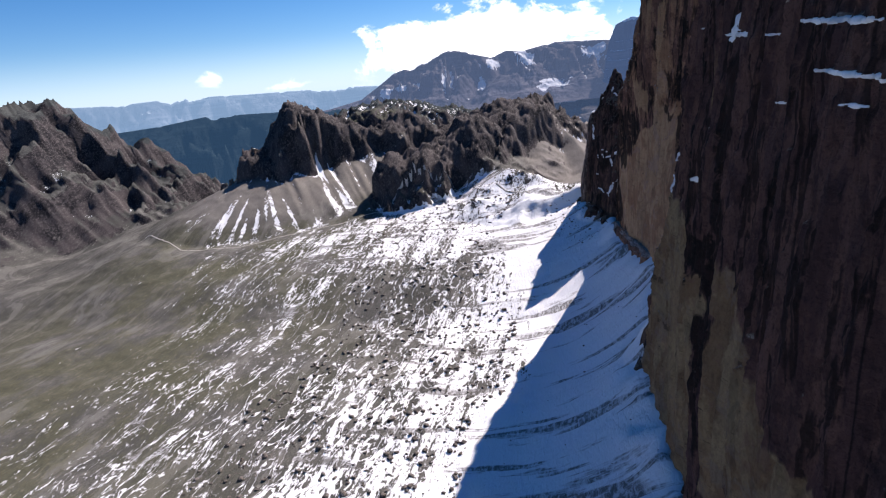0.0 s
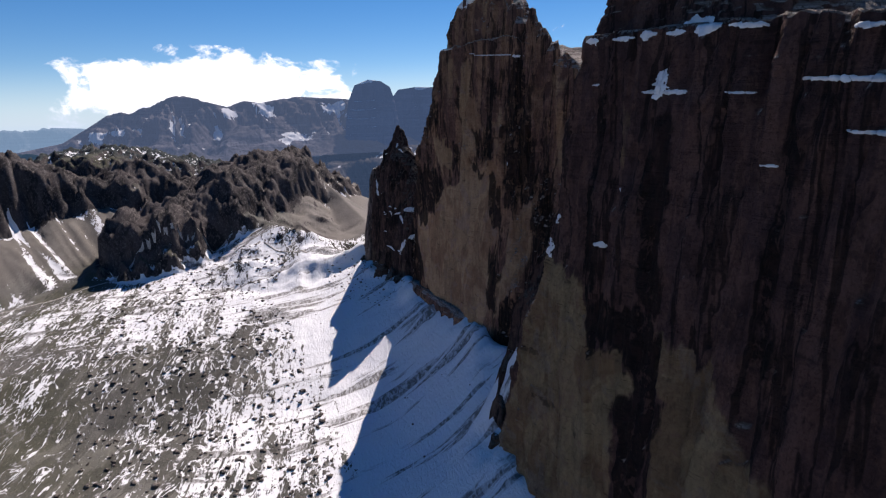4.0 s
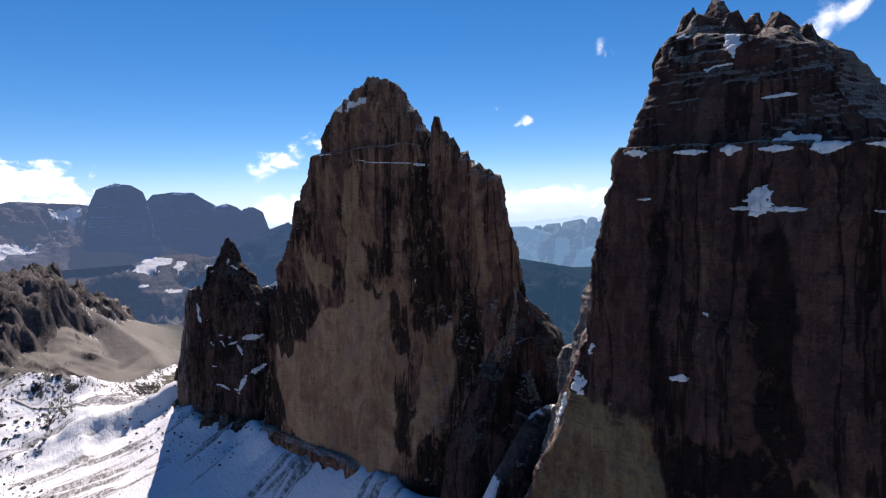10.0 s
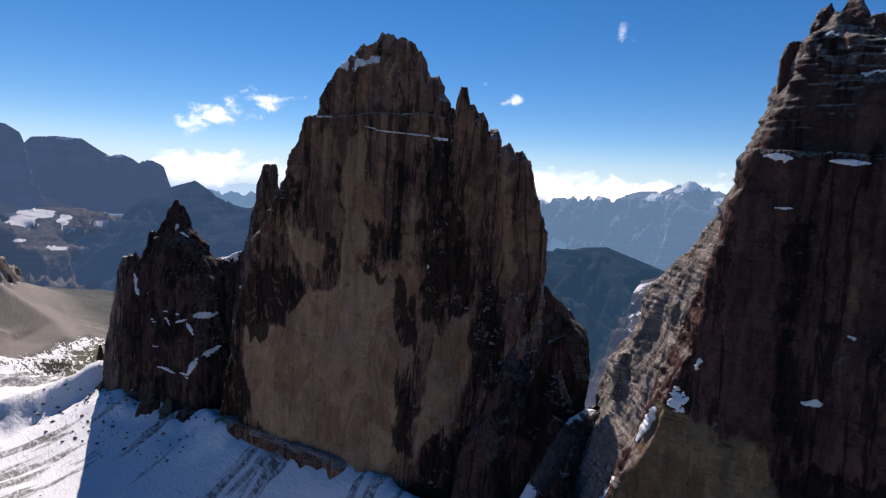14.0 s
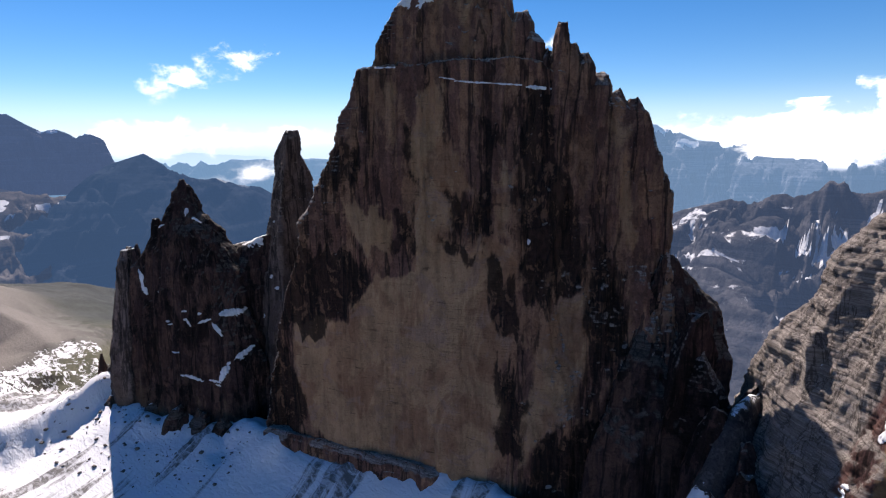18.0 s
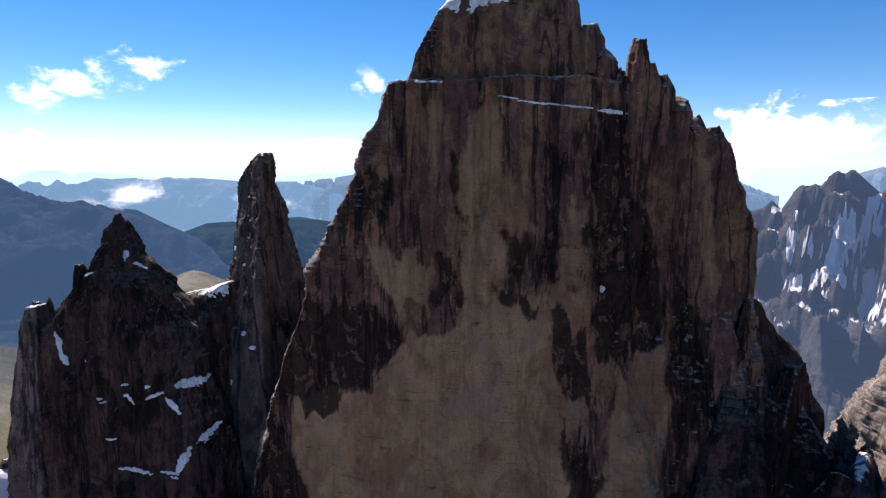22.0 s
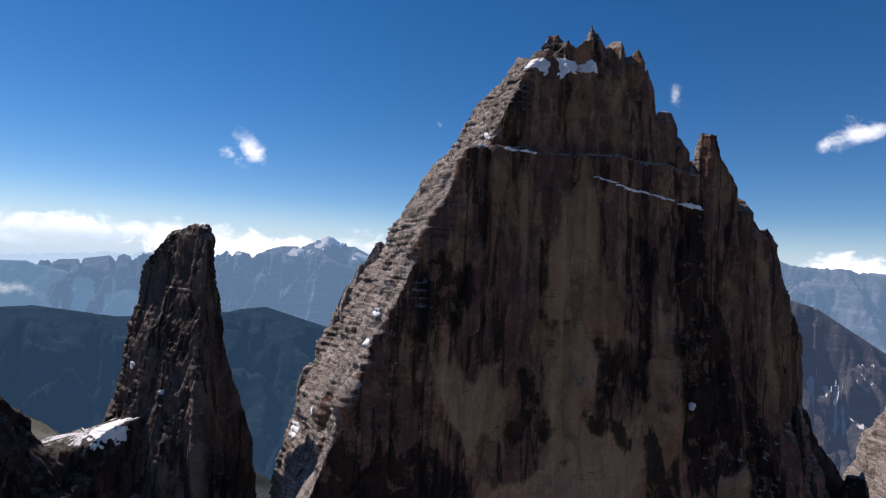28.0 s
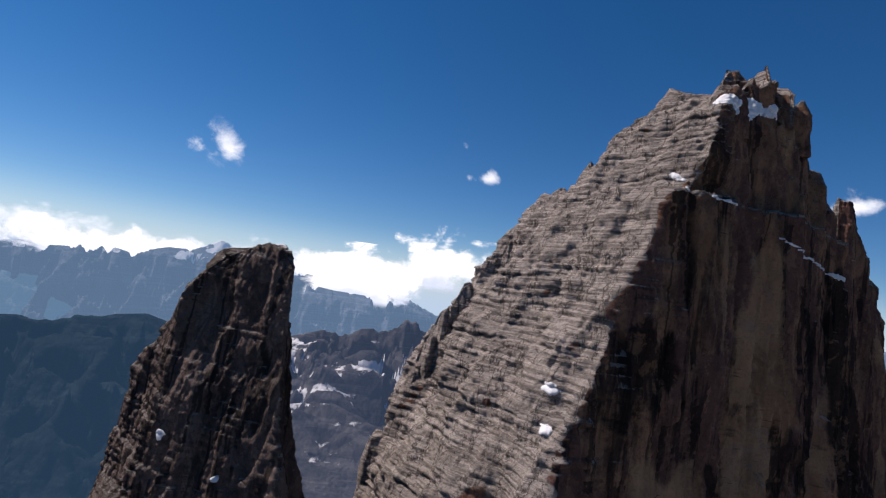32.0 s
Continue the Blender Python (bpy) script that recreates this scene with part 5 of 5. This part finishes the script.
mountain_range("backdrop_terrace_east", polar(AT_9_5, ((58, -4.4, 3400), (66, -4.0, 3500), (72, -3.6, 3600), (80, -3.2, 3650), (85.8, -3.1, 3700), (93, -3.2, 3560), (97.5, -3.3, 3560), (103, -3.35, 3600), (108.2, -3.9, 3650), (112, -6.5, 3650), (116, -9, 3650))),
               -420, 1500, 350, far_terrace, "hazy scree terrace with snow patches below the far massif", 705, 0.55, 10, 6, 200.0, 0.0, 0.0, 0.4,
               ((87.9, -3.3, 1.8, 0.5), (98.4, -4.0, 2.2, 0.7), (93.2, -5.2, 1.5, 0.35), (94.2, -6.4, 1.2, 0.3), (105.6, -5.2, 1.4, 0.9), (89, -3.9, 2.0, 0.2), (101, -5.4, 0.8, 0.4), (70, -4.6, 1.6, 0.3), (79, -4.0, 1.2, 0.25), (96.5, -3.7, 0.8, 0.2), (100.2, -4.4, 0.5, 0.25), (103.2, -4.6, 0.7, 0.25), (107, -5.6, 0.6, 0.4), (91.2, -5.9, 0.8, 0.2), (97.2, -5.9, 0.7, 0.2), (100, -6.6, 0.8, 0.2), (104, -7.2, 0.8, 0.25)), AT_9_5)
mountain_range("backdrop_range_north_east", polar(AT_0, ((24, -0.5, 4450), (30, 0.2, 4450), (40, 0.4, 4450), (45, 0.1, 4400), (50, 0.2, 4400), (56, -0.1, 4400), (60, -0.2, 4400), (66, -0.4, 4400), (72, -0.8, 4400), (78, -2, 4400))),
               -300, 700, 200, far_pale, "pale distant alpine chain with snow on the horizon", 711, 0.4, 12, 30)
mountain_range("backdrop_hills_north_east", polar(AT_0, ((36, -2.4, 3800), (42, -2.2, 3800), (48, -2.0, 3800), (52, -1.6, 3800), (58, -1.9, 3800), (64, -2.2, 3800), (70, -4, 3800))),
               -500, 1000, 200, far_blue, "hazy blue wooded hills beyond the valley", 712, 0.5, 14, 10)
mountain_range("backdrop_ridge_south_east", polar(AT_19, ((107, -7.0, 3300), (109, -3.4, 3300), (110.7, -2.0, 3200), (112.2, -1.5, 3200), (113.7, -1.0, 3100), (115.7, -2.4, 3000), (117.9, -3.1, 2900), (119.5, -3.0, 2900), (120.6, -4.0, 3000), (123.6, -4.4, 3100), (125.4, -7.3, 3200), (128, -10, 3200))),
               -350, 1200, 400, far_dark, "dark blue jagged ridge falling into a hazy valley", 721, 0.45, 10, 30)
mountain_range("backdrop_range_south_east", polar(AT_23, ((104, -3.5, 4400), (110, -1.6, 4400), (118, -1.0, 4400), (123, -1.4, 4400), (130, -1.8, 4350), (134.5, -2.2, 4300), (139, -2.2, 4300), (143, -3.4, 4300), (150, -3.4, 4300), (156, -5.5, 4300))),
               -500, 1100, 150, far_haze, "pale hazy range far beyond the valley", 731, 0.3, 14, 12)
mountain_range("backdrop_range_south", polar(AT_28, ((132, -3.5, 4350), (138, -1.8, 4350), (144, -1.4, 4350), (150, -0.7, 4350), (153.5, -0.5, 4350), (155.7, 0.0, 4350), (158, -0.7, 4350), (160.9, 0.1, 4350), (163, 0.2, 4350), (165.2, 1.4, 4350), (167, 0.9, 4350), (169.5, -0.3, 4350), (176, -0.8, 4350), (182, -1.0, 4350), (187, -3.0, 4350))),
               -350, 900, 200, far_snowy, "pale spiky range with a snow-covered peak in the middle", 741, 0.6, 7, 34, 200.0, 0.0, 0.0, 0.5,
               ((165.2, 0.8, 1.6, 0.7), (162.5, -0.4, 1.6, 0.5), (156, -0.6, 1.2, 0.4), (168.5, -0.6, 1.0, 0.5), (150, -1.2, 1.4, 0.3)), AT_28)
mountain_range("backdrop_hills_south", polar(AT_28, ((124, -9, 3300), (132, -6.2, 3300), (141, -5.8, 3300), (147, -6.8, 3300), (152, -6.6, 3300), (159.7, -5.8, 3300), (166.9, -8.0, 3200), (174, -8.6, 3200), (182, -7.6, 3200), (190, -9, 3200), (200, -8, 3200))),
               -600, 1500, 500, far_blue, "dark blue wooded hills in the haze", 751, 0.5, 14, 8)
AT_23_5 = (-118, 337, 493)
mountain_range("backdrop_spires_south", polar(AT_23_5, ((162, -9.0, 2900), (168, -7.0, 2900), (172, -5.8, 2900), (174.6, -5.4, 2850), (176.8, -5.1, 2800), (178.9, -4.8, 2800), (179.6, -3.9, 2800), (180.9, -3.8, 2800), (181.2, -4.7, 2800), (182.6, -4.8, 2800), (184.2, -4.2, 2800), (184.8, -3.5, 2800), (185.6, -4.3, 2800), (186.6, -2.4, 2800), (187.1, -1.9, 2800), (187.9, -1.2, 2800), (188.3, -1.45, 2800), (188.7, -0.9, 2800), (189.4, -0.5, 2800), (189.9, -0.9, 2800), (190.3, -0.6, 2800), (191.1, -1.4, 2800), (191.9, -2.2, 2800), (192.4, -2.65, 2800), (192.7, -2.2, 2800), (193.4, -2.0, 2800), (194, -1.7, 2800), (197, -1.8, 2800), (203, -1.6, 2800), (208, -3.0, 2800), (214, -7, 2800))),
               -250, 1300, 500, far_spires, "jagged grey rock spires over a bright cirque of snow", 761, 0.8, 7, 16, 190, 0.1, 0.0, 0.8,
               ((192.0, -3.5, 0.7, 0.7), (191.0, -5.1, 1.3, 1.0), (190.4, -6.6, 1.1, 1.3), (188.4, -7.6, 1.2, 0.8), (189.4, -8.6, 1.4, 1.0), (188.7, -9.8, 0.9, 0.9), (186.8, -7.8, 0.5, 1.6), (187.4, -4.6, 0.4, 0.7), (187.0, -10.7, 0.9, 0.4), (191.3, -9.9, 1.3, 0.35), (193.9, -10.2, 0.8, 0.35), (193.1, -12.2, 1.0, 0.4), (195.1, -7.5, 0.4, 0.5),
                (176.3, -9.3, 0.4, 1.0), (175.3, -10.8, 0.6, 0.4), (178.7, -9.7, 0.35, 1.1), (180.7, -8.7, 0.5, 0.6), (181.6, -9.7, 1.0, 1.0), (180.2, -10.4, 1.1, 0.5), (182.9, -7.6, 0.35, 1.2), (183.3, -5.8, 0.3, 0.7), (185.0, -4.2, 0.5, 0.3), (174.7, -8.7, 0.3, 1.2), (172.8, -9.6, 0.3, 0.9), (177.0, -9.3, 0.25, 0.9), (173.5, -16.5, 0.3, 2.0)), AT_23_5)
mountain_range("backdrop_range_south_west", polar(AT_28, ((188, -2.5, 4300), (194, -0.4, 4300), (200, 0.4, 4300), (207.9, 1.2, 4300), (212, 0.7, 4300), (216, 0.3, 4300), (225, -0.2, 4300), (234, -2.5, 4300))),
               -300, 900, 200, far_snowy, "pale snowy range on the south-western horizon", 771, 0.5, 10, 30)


# ---- clouds ----
def cloud_material(size=260.0):
    """Cloud: white vapour with ragged, thinning edges; it glows, its sunlit white and grey foot painted in."""
    m, t, b, out = nodes_of("cloud")
    w = Build(t)
    t.nodes.remove(b)
    uv = t.nodes.new("ShaderNodeUVMap")
    sep = t.nodes.new("ShaderNodeSeparateXYZ")
    t.links.new(uv.outputs[0], sep.inputs[0])
    dx = w.math("MULTIPLY", w.math("SUBTRACT", sep.outputs[0], 0.5), 2.0)
    dy = w.math("MULTIPLY", w.math("SUBTRACT", sep.outputs[1], 0.42), 1.85)
    r = w.math("SQRT", w.math("ADD", w.math("MULTIPLY", dx, dx), w.math("MULTIPLY", dy, dy)))
    puff = w.noise(w.place(1 / size, 1 / size, 1.5 / size), detail=9, rough=0.6, warp=0.3)
    torn = w.span(w.attribute("fullness"), 0.85, 1.0, 3.2, 1.9)
    dens = w.math("SUBTRACT", w.math("ADD", w.math("MULTIPLY", w.math("SUBTRACT", puff, 0.5), torn), w.attribute("fullness")), r)
    alpha = w.math("MULTIPLY", w.span(w.math("MULTIPLY", dens, w.span(w.attribute("fullness"), 0.85, 1.0, 1.0, 2.6)), -0.05, 0.75), w.span(w.attribute("fullness"), 0.4, 0.8, 0.62, 1.0))
    edge = w.span(sep.outputs[1], 0.0, 0.12)
    alpha = w.math("MULTIPLY", alpha, edge)
    # head whitened and foot greyed in colour, as sunlight would leave them
    shade = w.noise(w.place(1.1 / size, 1.1 / size, 1.7 / size, 3.1, 1.7, 0.4), detail=6)
    col = w.mix(w.span(w.math("ADD", sep.outputs[1], w.math("MULTIPLY", shade, 0.6)), 0.35, 0.75), (0.5, 0.6, 0.76), (0.88, 0.95, 1.0))
    e = t.nodes.new("ShaderNodeEmission")
    e.inputs["Strength"].default_value = 1.12
    t.links.new(col, e.inputs["Color"])
    tr = t.nodes.new("ShaderNodeBsdfTransparent")
    x = t.nodes.new("ShaderNodeMixShader")
    t.links.new(alpha, x.inputs[0])
    t.links.new(tr.outputs[0], x.inputs[1])
    t.links.new(e.outputs[0], x.inputs[2])
    t.links.new(x.outputs[0], out.inputs[0])
    return m


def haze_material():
    """The bright air over the horizon, painted as a glow that thins upwards."""
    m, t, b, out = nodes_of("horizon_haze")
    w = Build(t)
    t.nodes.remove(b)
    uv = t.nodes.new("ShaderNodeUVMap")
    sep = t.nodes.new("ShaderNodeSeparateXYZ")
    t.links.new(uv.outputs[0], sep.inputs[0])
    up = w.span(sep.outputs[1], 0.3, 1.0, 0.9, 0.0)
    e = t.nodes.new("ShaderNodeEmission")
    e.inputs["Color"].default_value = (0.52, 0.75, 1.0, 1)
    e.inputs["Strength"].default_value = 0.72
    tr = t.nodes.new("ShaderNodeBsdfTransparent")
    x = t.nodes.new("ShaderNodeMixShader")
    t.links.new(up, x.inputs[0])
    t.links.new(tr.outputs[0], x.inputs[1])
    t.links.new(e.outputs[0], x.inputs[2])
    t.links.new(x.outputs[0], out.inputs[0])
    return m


# a see-through glowing band added round the horizon, standing in for haze
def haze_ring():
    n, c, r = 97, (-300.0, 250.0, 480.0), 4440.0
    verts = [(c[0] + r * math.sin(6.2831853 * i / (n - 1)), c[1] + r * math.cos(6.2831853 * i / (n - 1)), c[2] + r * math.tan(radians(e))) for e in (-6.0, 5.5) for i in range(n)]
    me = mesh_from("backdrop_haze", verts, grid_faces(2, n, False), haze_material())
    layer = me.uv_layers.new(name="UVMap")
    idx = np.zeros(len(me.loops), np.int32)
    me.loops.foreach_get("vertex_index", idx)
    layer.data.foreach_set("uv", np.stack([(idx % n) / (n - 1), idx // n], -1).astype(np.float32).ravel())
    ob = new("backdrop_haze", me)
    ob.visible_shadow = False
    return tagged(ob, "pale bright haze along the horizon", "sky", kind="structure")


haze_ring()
cloud_mat = cloud_material()


def cloud(eye, bearing, rise, wide, high, dist, full, label):
    """A bank of cloud in the backdrop, by its bearing, elevation and angular size from eye."""
    n = 13
    verts = []
    for j in range(2):
        for i in range(n):
            a, e = radians(bearing + wide * (i / (n - 1) - 0.5)), radians(rise + high * (j - 0.42))
            verts.append((eye[0] + dist * math.sin(a) * math.cos(e), eye[1] + dist * math.cos(a) * math.cos(e), eye[2] + dist * math.sin(e)))
    me = mesh_from("backdrop_cloud", verts, grid_faces(2, n, False), cloud_mat)
    layer = me.uv_layers.new(name="UVMap")
    idx = np.zeros(len(me.loops), np.int32)
    me.loops.foreach_get("vertex_index", idx)
    layer.data.foreach_set("uv", np.stack([(idx % n) / (n - 1), idx // n], -1).astype(np.float32).ravel())
    me.attributes.new("fullness", "FLOAT", "POINT").data.foreach_set("value", np.full(len(verts), full, np.float32))
    ob = new("backdrop_cloud", me)
    ob.visible_shadow = False
    return tagged(ob, label, "cloud", kind="structure")


cloud(AT_0, 79, 2.2, 26, 7.2, 4720, 1.0, "big white cumulus bank over the far massif")
cloud(AT_0, 53, 1.6, 4, 2.6, 4700, 0.6, "small white cloud puff above the horizon")
cloud(AT_0, 60, 0.4, 12, 1.6, 4720, 0.45, "thin haze cloud on the horizon")
cloud(AT_13, 113, 0.2, 16, 4.2, 4600, 0.8, "white cloud bank on the horizon")
cloud(AT_13, 150, -0.2, 20, 3.6, 4560, 0.9, "white cloud bank on the southern horizon")
cloud(AT_23, 127, 0.0, 38, 3.2, 4600, 0.85, "long white cloud bank over the hazy valley")
cloud(AT_19, 174, 0.2, 24, 5, 4450, 0.85, "white cloud bank over the jagged southern spires")
cloud(AT_23, 187, 1.6, 12, 6, 4400, 0.85, "white cumulus towering over the southern spires")
cloud(AT_28, 146, 0.9, 26, 2.8, 4600, 0.9, "long white cloud bank over the southern range")
cloud(AT_28, 168, 0.4, 16, 2.6, 4600, 0.8, "white cloud bank over the southern range")
cloud(AT_32, 180, -0.4, 13, 6.5, 4150, 1.0, "white cloud bank lying on the dark spires")
cloud(AT_32, 187, 2.2, 8, 7, 4150, 0.9, "white cumulus head rising behind the great tower")
cloud(AT_28, 214, 0.6, 16, 3, 4600, 0.7, "white cloud bank on the south-western horizon")
# glowing cloud cards added for the pale haze over the valleys
cloud(AT_23, 124, -3.2, 12, 4.5, 2800, 0.55, "thin mist lying in the deep valley")
cloud(AT_28, 138, -4.0, 14, 4.0, 3000, 0.5, "thin mist over the wooded valley")


def cloud_scrap(at, wide, high, full, slant, label):
    """A torn scrap of cloud that drifts beside the peaks: three veils, one behind the other."""
    verts, uvs, faces = [], [], []
    away = math.atan2(at[0] + 250, at[1] - 330)
    for k, (shift, turn, part) in enumerate(((0.0, 0.0, 1.0), (0.22, 0.3, 0.7), (-0.2, -0.35, 0.6))):
        rx, ry = math.cos(away + turn), -math.sin(away + turn)
        cx, cy = at[0] + shift * wide * rx + 0.3 * k * high * math.sin(away), at[1] + shift * wide * ry + 0.3 * k * high * math.cos(away)
        for u, v in ((0, 0), (1, 0), (1, 1), (0, 1)):
            a, c = (u - 0.5) * wide * part, (v - 0.42) * high * part
            verts.append((cx + rx * a, cy + ry * a, at[2] + slant * (a + shift * wide) + c))
            uvs.append((u, v))
        faces.append(tuple(range(4 * k, 4 * k + 4)))
    me = mesh_from("drifting_cloud", verts, faces, scrap_mat)
    layer = me.uv_layers.new(name="UVMap")
    layer.data.foreach_set("uv", np.array(uvs, np.float32).ravel())
    me.attributes.new("fullness", "FLOAT", "POINT").data.foreach_set("value", np.full(len(verts), full, np.float32))
    ob = new("drifting_cloud", me)
    ob.visible_shadow = False
    return tagged(ob, label, "cloud", kind="structure")


scrap_mat = cloud_material(60.0)
cloud_scrap((752, -215, 612), 300, 95, 0.62, 0.3, "drawn-out white cloud streak between the peaks")
cloud_scrap((305, -345, 598), 62, 60, 0.5, 0.0, "thin upright scrap of white cloud")
cloud_scrap((844, -451, 683), 70, 34, 0.5, 0.2, "small white cloud scrap")
cloud_scrap((46, -293, 599), 48, 26, 0.45, 0.1, "thin torn cloud wisp")
cloud_scrap((71, -273, 622), 34, 30, 0.4, 0.0, "thin torn cloud wisp")
cloud_scrap((-152, -224, 646), 36, 50, 0.38, 0.0, "thin upright cloud wisp")
cloud_scrap((-349, -278, 630), 90, 46, 0.5, 0.3, "torn white cloud behind the western summit")


# ---- paths and loose stones ----
def drape(line, step=6.0):
    pts = []
    for a, b in zip(line[:-1], line[1:]):
        n = max(1, int(math.dist(a, b) / step))
        pts += [(a[0] + (b[0] - a[0]) * i / n, a[1] + (b[1] - a[1]) * i / n) for i in range(n)]
    return np.array(pts + [line[-1]], float)


def ground_z(x, y):
    """Height of the ground sheet itself, between its grid points."""
    i = np.clip(np.searchsorted(xs, x) - 1, 0, len(xs) - 2)
    j = np.clip(np.searchsorted(ys, y) - 1, 0, len(ys) - 2)
    fx, fy = (x - xs[i]) / (xs[i + 1] - xs[i]), (y - ys[j]) / (ys[j + 1] - ys[j])
    return (gz[j, i] * (1 - fx) + gz[j, i + 1] * fx) * (1 - fy) + (gz[j + 1, i] * (1 - fx) + gz[j + 1, i + 1] * fx) * fy


def path_material():
    m, t, b, out = nodes_of("path_gravel")
    w = Build(t)
    n = w.noise(w.place(1 / 3, 1 / 3, 1 / 3), detail=5)
    t.links.new(w.mix(w.span(n, 0.35, 0.65), (0.4, 0.385, 0.36), (0.27, 0.26, 0.24)), b.inputs["Base Color"])
    b.inputs["Roughness"].default_value = 0.95
    w.bump(n, 0.5, 0.3, b)
    return m


gravel = path_material()


def footpath(name, line, wide, label):
    p = drape(line)
    s = np.arange(len(p)) * 0.35
    p = p + np.stack([np.sin(s) + 0.6 * np.sin(s * 2.3), np.cos(s * 1.3)], -1) * wide * 0.25
    t = np.gradient(p, axis=0)
    t /= np.linalg.norm(t, axis=1, keepdims=True)
    side = np.stack([-t[:, 1], t[:, 0]], -1)
    rings = []
    for off, up in ((-1.25, -1.2), (-1, 0.35), (0, 0.5), (1, 0.35), (1.25, -1.2)):
        q = p + side * off * wide / 2
        rings.append(np.stack([q[:, 0], q[:, 1], ground_z(q[:, 0], q[:, 1]) + up], -1))
    P = np.array(rings)
    ob = new(name, mesh_from(name, P.reshape(-1, 3), grid_faces(*P.shape[:2], False), gravel))
    return tagged(ob, label, "path", kind="structure")


footpath("path_cliff_foot", ((640, 420), (540, 620), (430, 800), (330, 930), (300, 1080), (420, 1300)), 2.6, "narrow pale footpath along the foot of the cliffs")
footpath("path_saddle", ((560, 370), (520, 320), (480, 275), (437, 241)), 3.4, "pale footpath along the foot of the scree cone")


def stones(count, seed, spread_x, spread_d, small, large, material, name, label):
    """Fallen blocks strewn over the slope: angular, each its own shape and turn, sunk a little into the ground."""
    rng = np.random.default_rng(seed)
    base = np.array([(1, 0, 0), (-1, 0, 0), (0, 1, 0), (0, -1, 0), (0, 0, 1), (0, 0, -1), (0.6, 0.6, 0.5), (-0.6, 0.55, 0.5), (-0.55, -0.6, 0.5), (0.6, -0.6, 0.5)], float)
    tri = np.array([(4, 6, 7), (4, 7, 8), (4, 8, 9), (4, 9, 6), (0, 2, 6), (2, 1, 7), (1, 3, 8), (3, 0, 9), (6, 2, 7), (7, 1, 8), (8, 3, 9), (9, 0, 6), (0, 5, 2), (2, 5, 1), (1, 5, 3), (3, 5, 0)])
    px = rng.uniform(*spread_x, count)
    pd = spread_d[0] + (spread_d[1] - spread_d[0]) * rng.random(count) ** 1.2
    py = np.interp(px, [p[0] for p in WALL_FOOT], [p[1] for p in WALL_FOOT]) + pd
    size = small + (large - small) * rng.random(count) ** 5
    verts, faces = [], []
    turn = rng.uniform(0, 6.28, count)
    pz = ground_z(px, py)
    for k in range(count):
        v = base * (0.65 + 0.7 * rng.random((len(base), 1))) * size[k] * np.array((1.0, 0.8, 0.65))
        c, s = math.cos(turn[k]), math.sin(turn[k])
        v = np.stack([v[:, 0] * c - v[:, 1] * s, v[:, 0] * s + v[:, 1] * c, v[:, 2]], -1)
        verts.append(v + (px[k], py[k], pz[k] + 0.15 * size[k]))
        faces.append(tri + k * len(base))
    ob = new(name, mesh_from(name, np.concatenate(verts), np.concatenate(faces), material, False))
    return tagged(ob, label, "boulders", kind="stuff")


stones(5600, 5, (-600, 600), (185, 480), 0.7, 4.5, rock_block, "boulder_field", "dark angular blocks strewn over snow and scree")
stones(160, 6, (-650, 380), (8, 150), 0.3, 1.8, rock_block, "fallen_stones", "small dark stones on the snow below the walls")

# needles on the shoulder of the cliffs across the valley
needles = thing("rock_ridge", (640, 1060, 200), "row of jagged rock needles at the end of the far cliffs", "rocks")
for i, (x, y, top, wd) in enumerate(((676, 1075, 345, 26), (650, 1090, 318, 20), (628, 1110, 300, 22), (606, 1120, 268, 18), (585, 1140, 262, 22), (560, 1150, 232, 18), (540, 1170, 222, 20), (515, 1180, 196, 16))):
    spike(needles, x, y, 120, top - 30, wd * 1.4, 900 + i, rock_slim, name="needle", slim=0.35)

stones(420, 8, (150, 420), (4, 80), 0.5, 3.2, rock_block, "fallen_stones", "dark rock debris on the snow at the foot of the spire")

# ribs of rock that break through the snow at the feet of the walls
outcrops = ((352, 132, 17, 9), (376, 120, 13, 6), (298, 118, 18, 8), (252, 106, 17, 10), (232, 98, 19, 13), (204, 84, 17, 11), (402, 128, 9, 5), (-208, 22, 18, 13), (-226, 34, 15, 12), (-242, 44, 12, 8), (-256, 58, 10, 8), (-190, 30, 12, 6))
for i, (x, y, wd, up) in enumerate(outcrops):
    z = float(ground_z(np.array([x]), np.array([y]))[0])
    rib = thing("rock_outcrop", (x, y, z), "low dark rib of rock breaking through the snow", "rock", "rock ribs at the foot of the walls")
    spike(rib, x, y, z - 22, z + up, wd, 1200 + i, rock_small, (2, -4), "rock", 0.45)
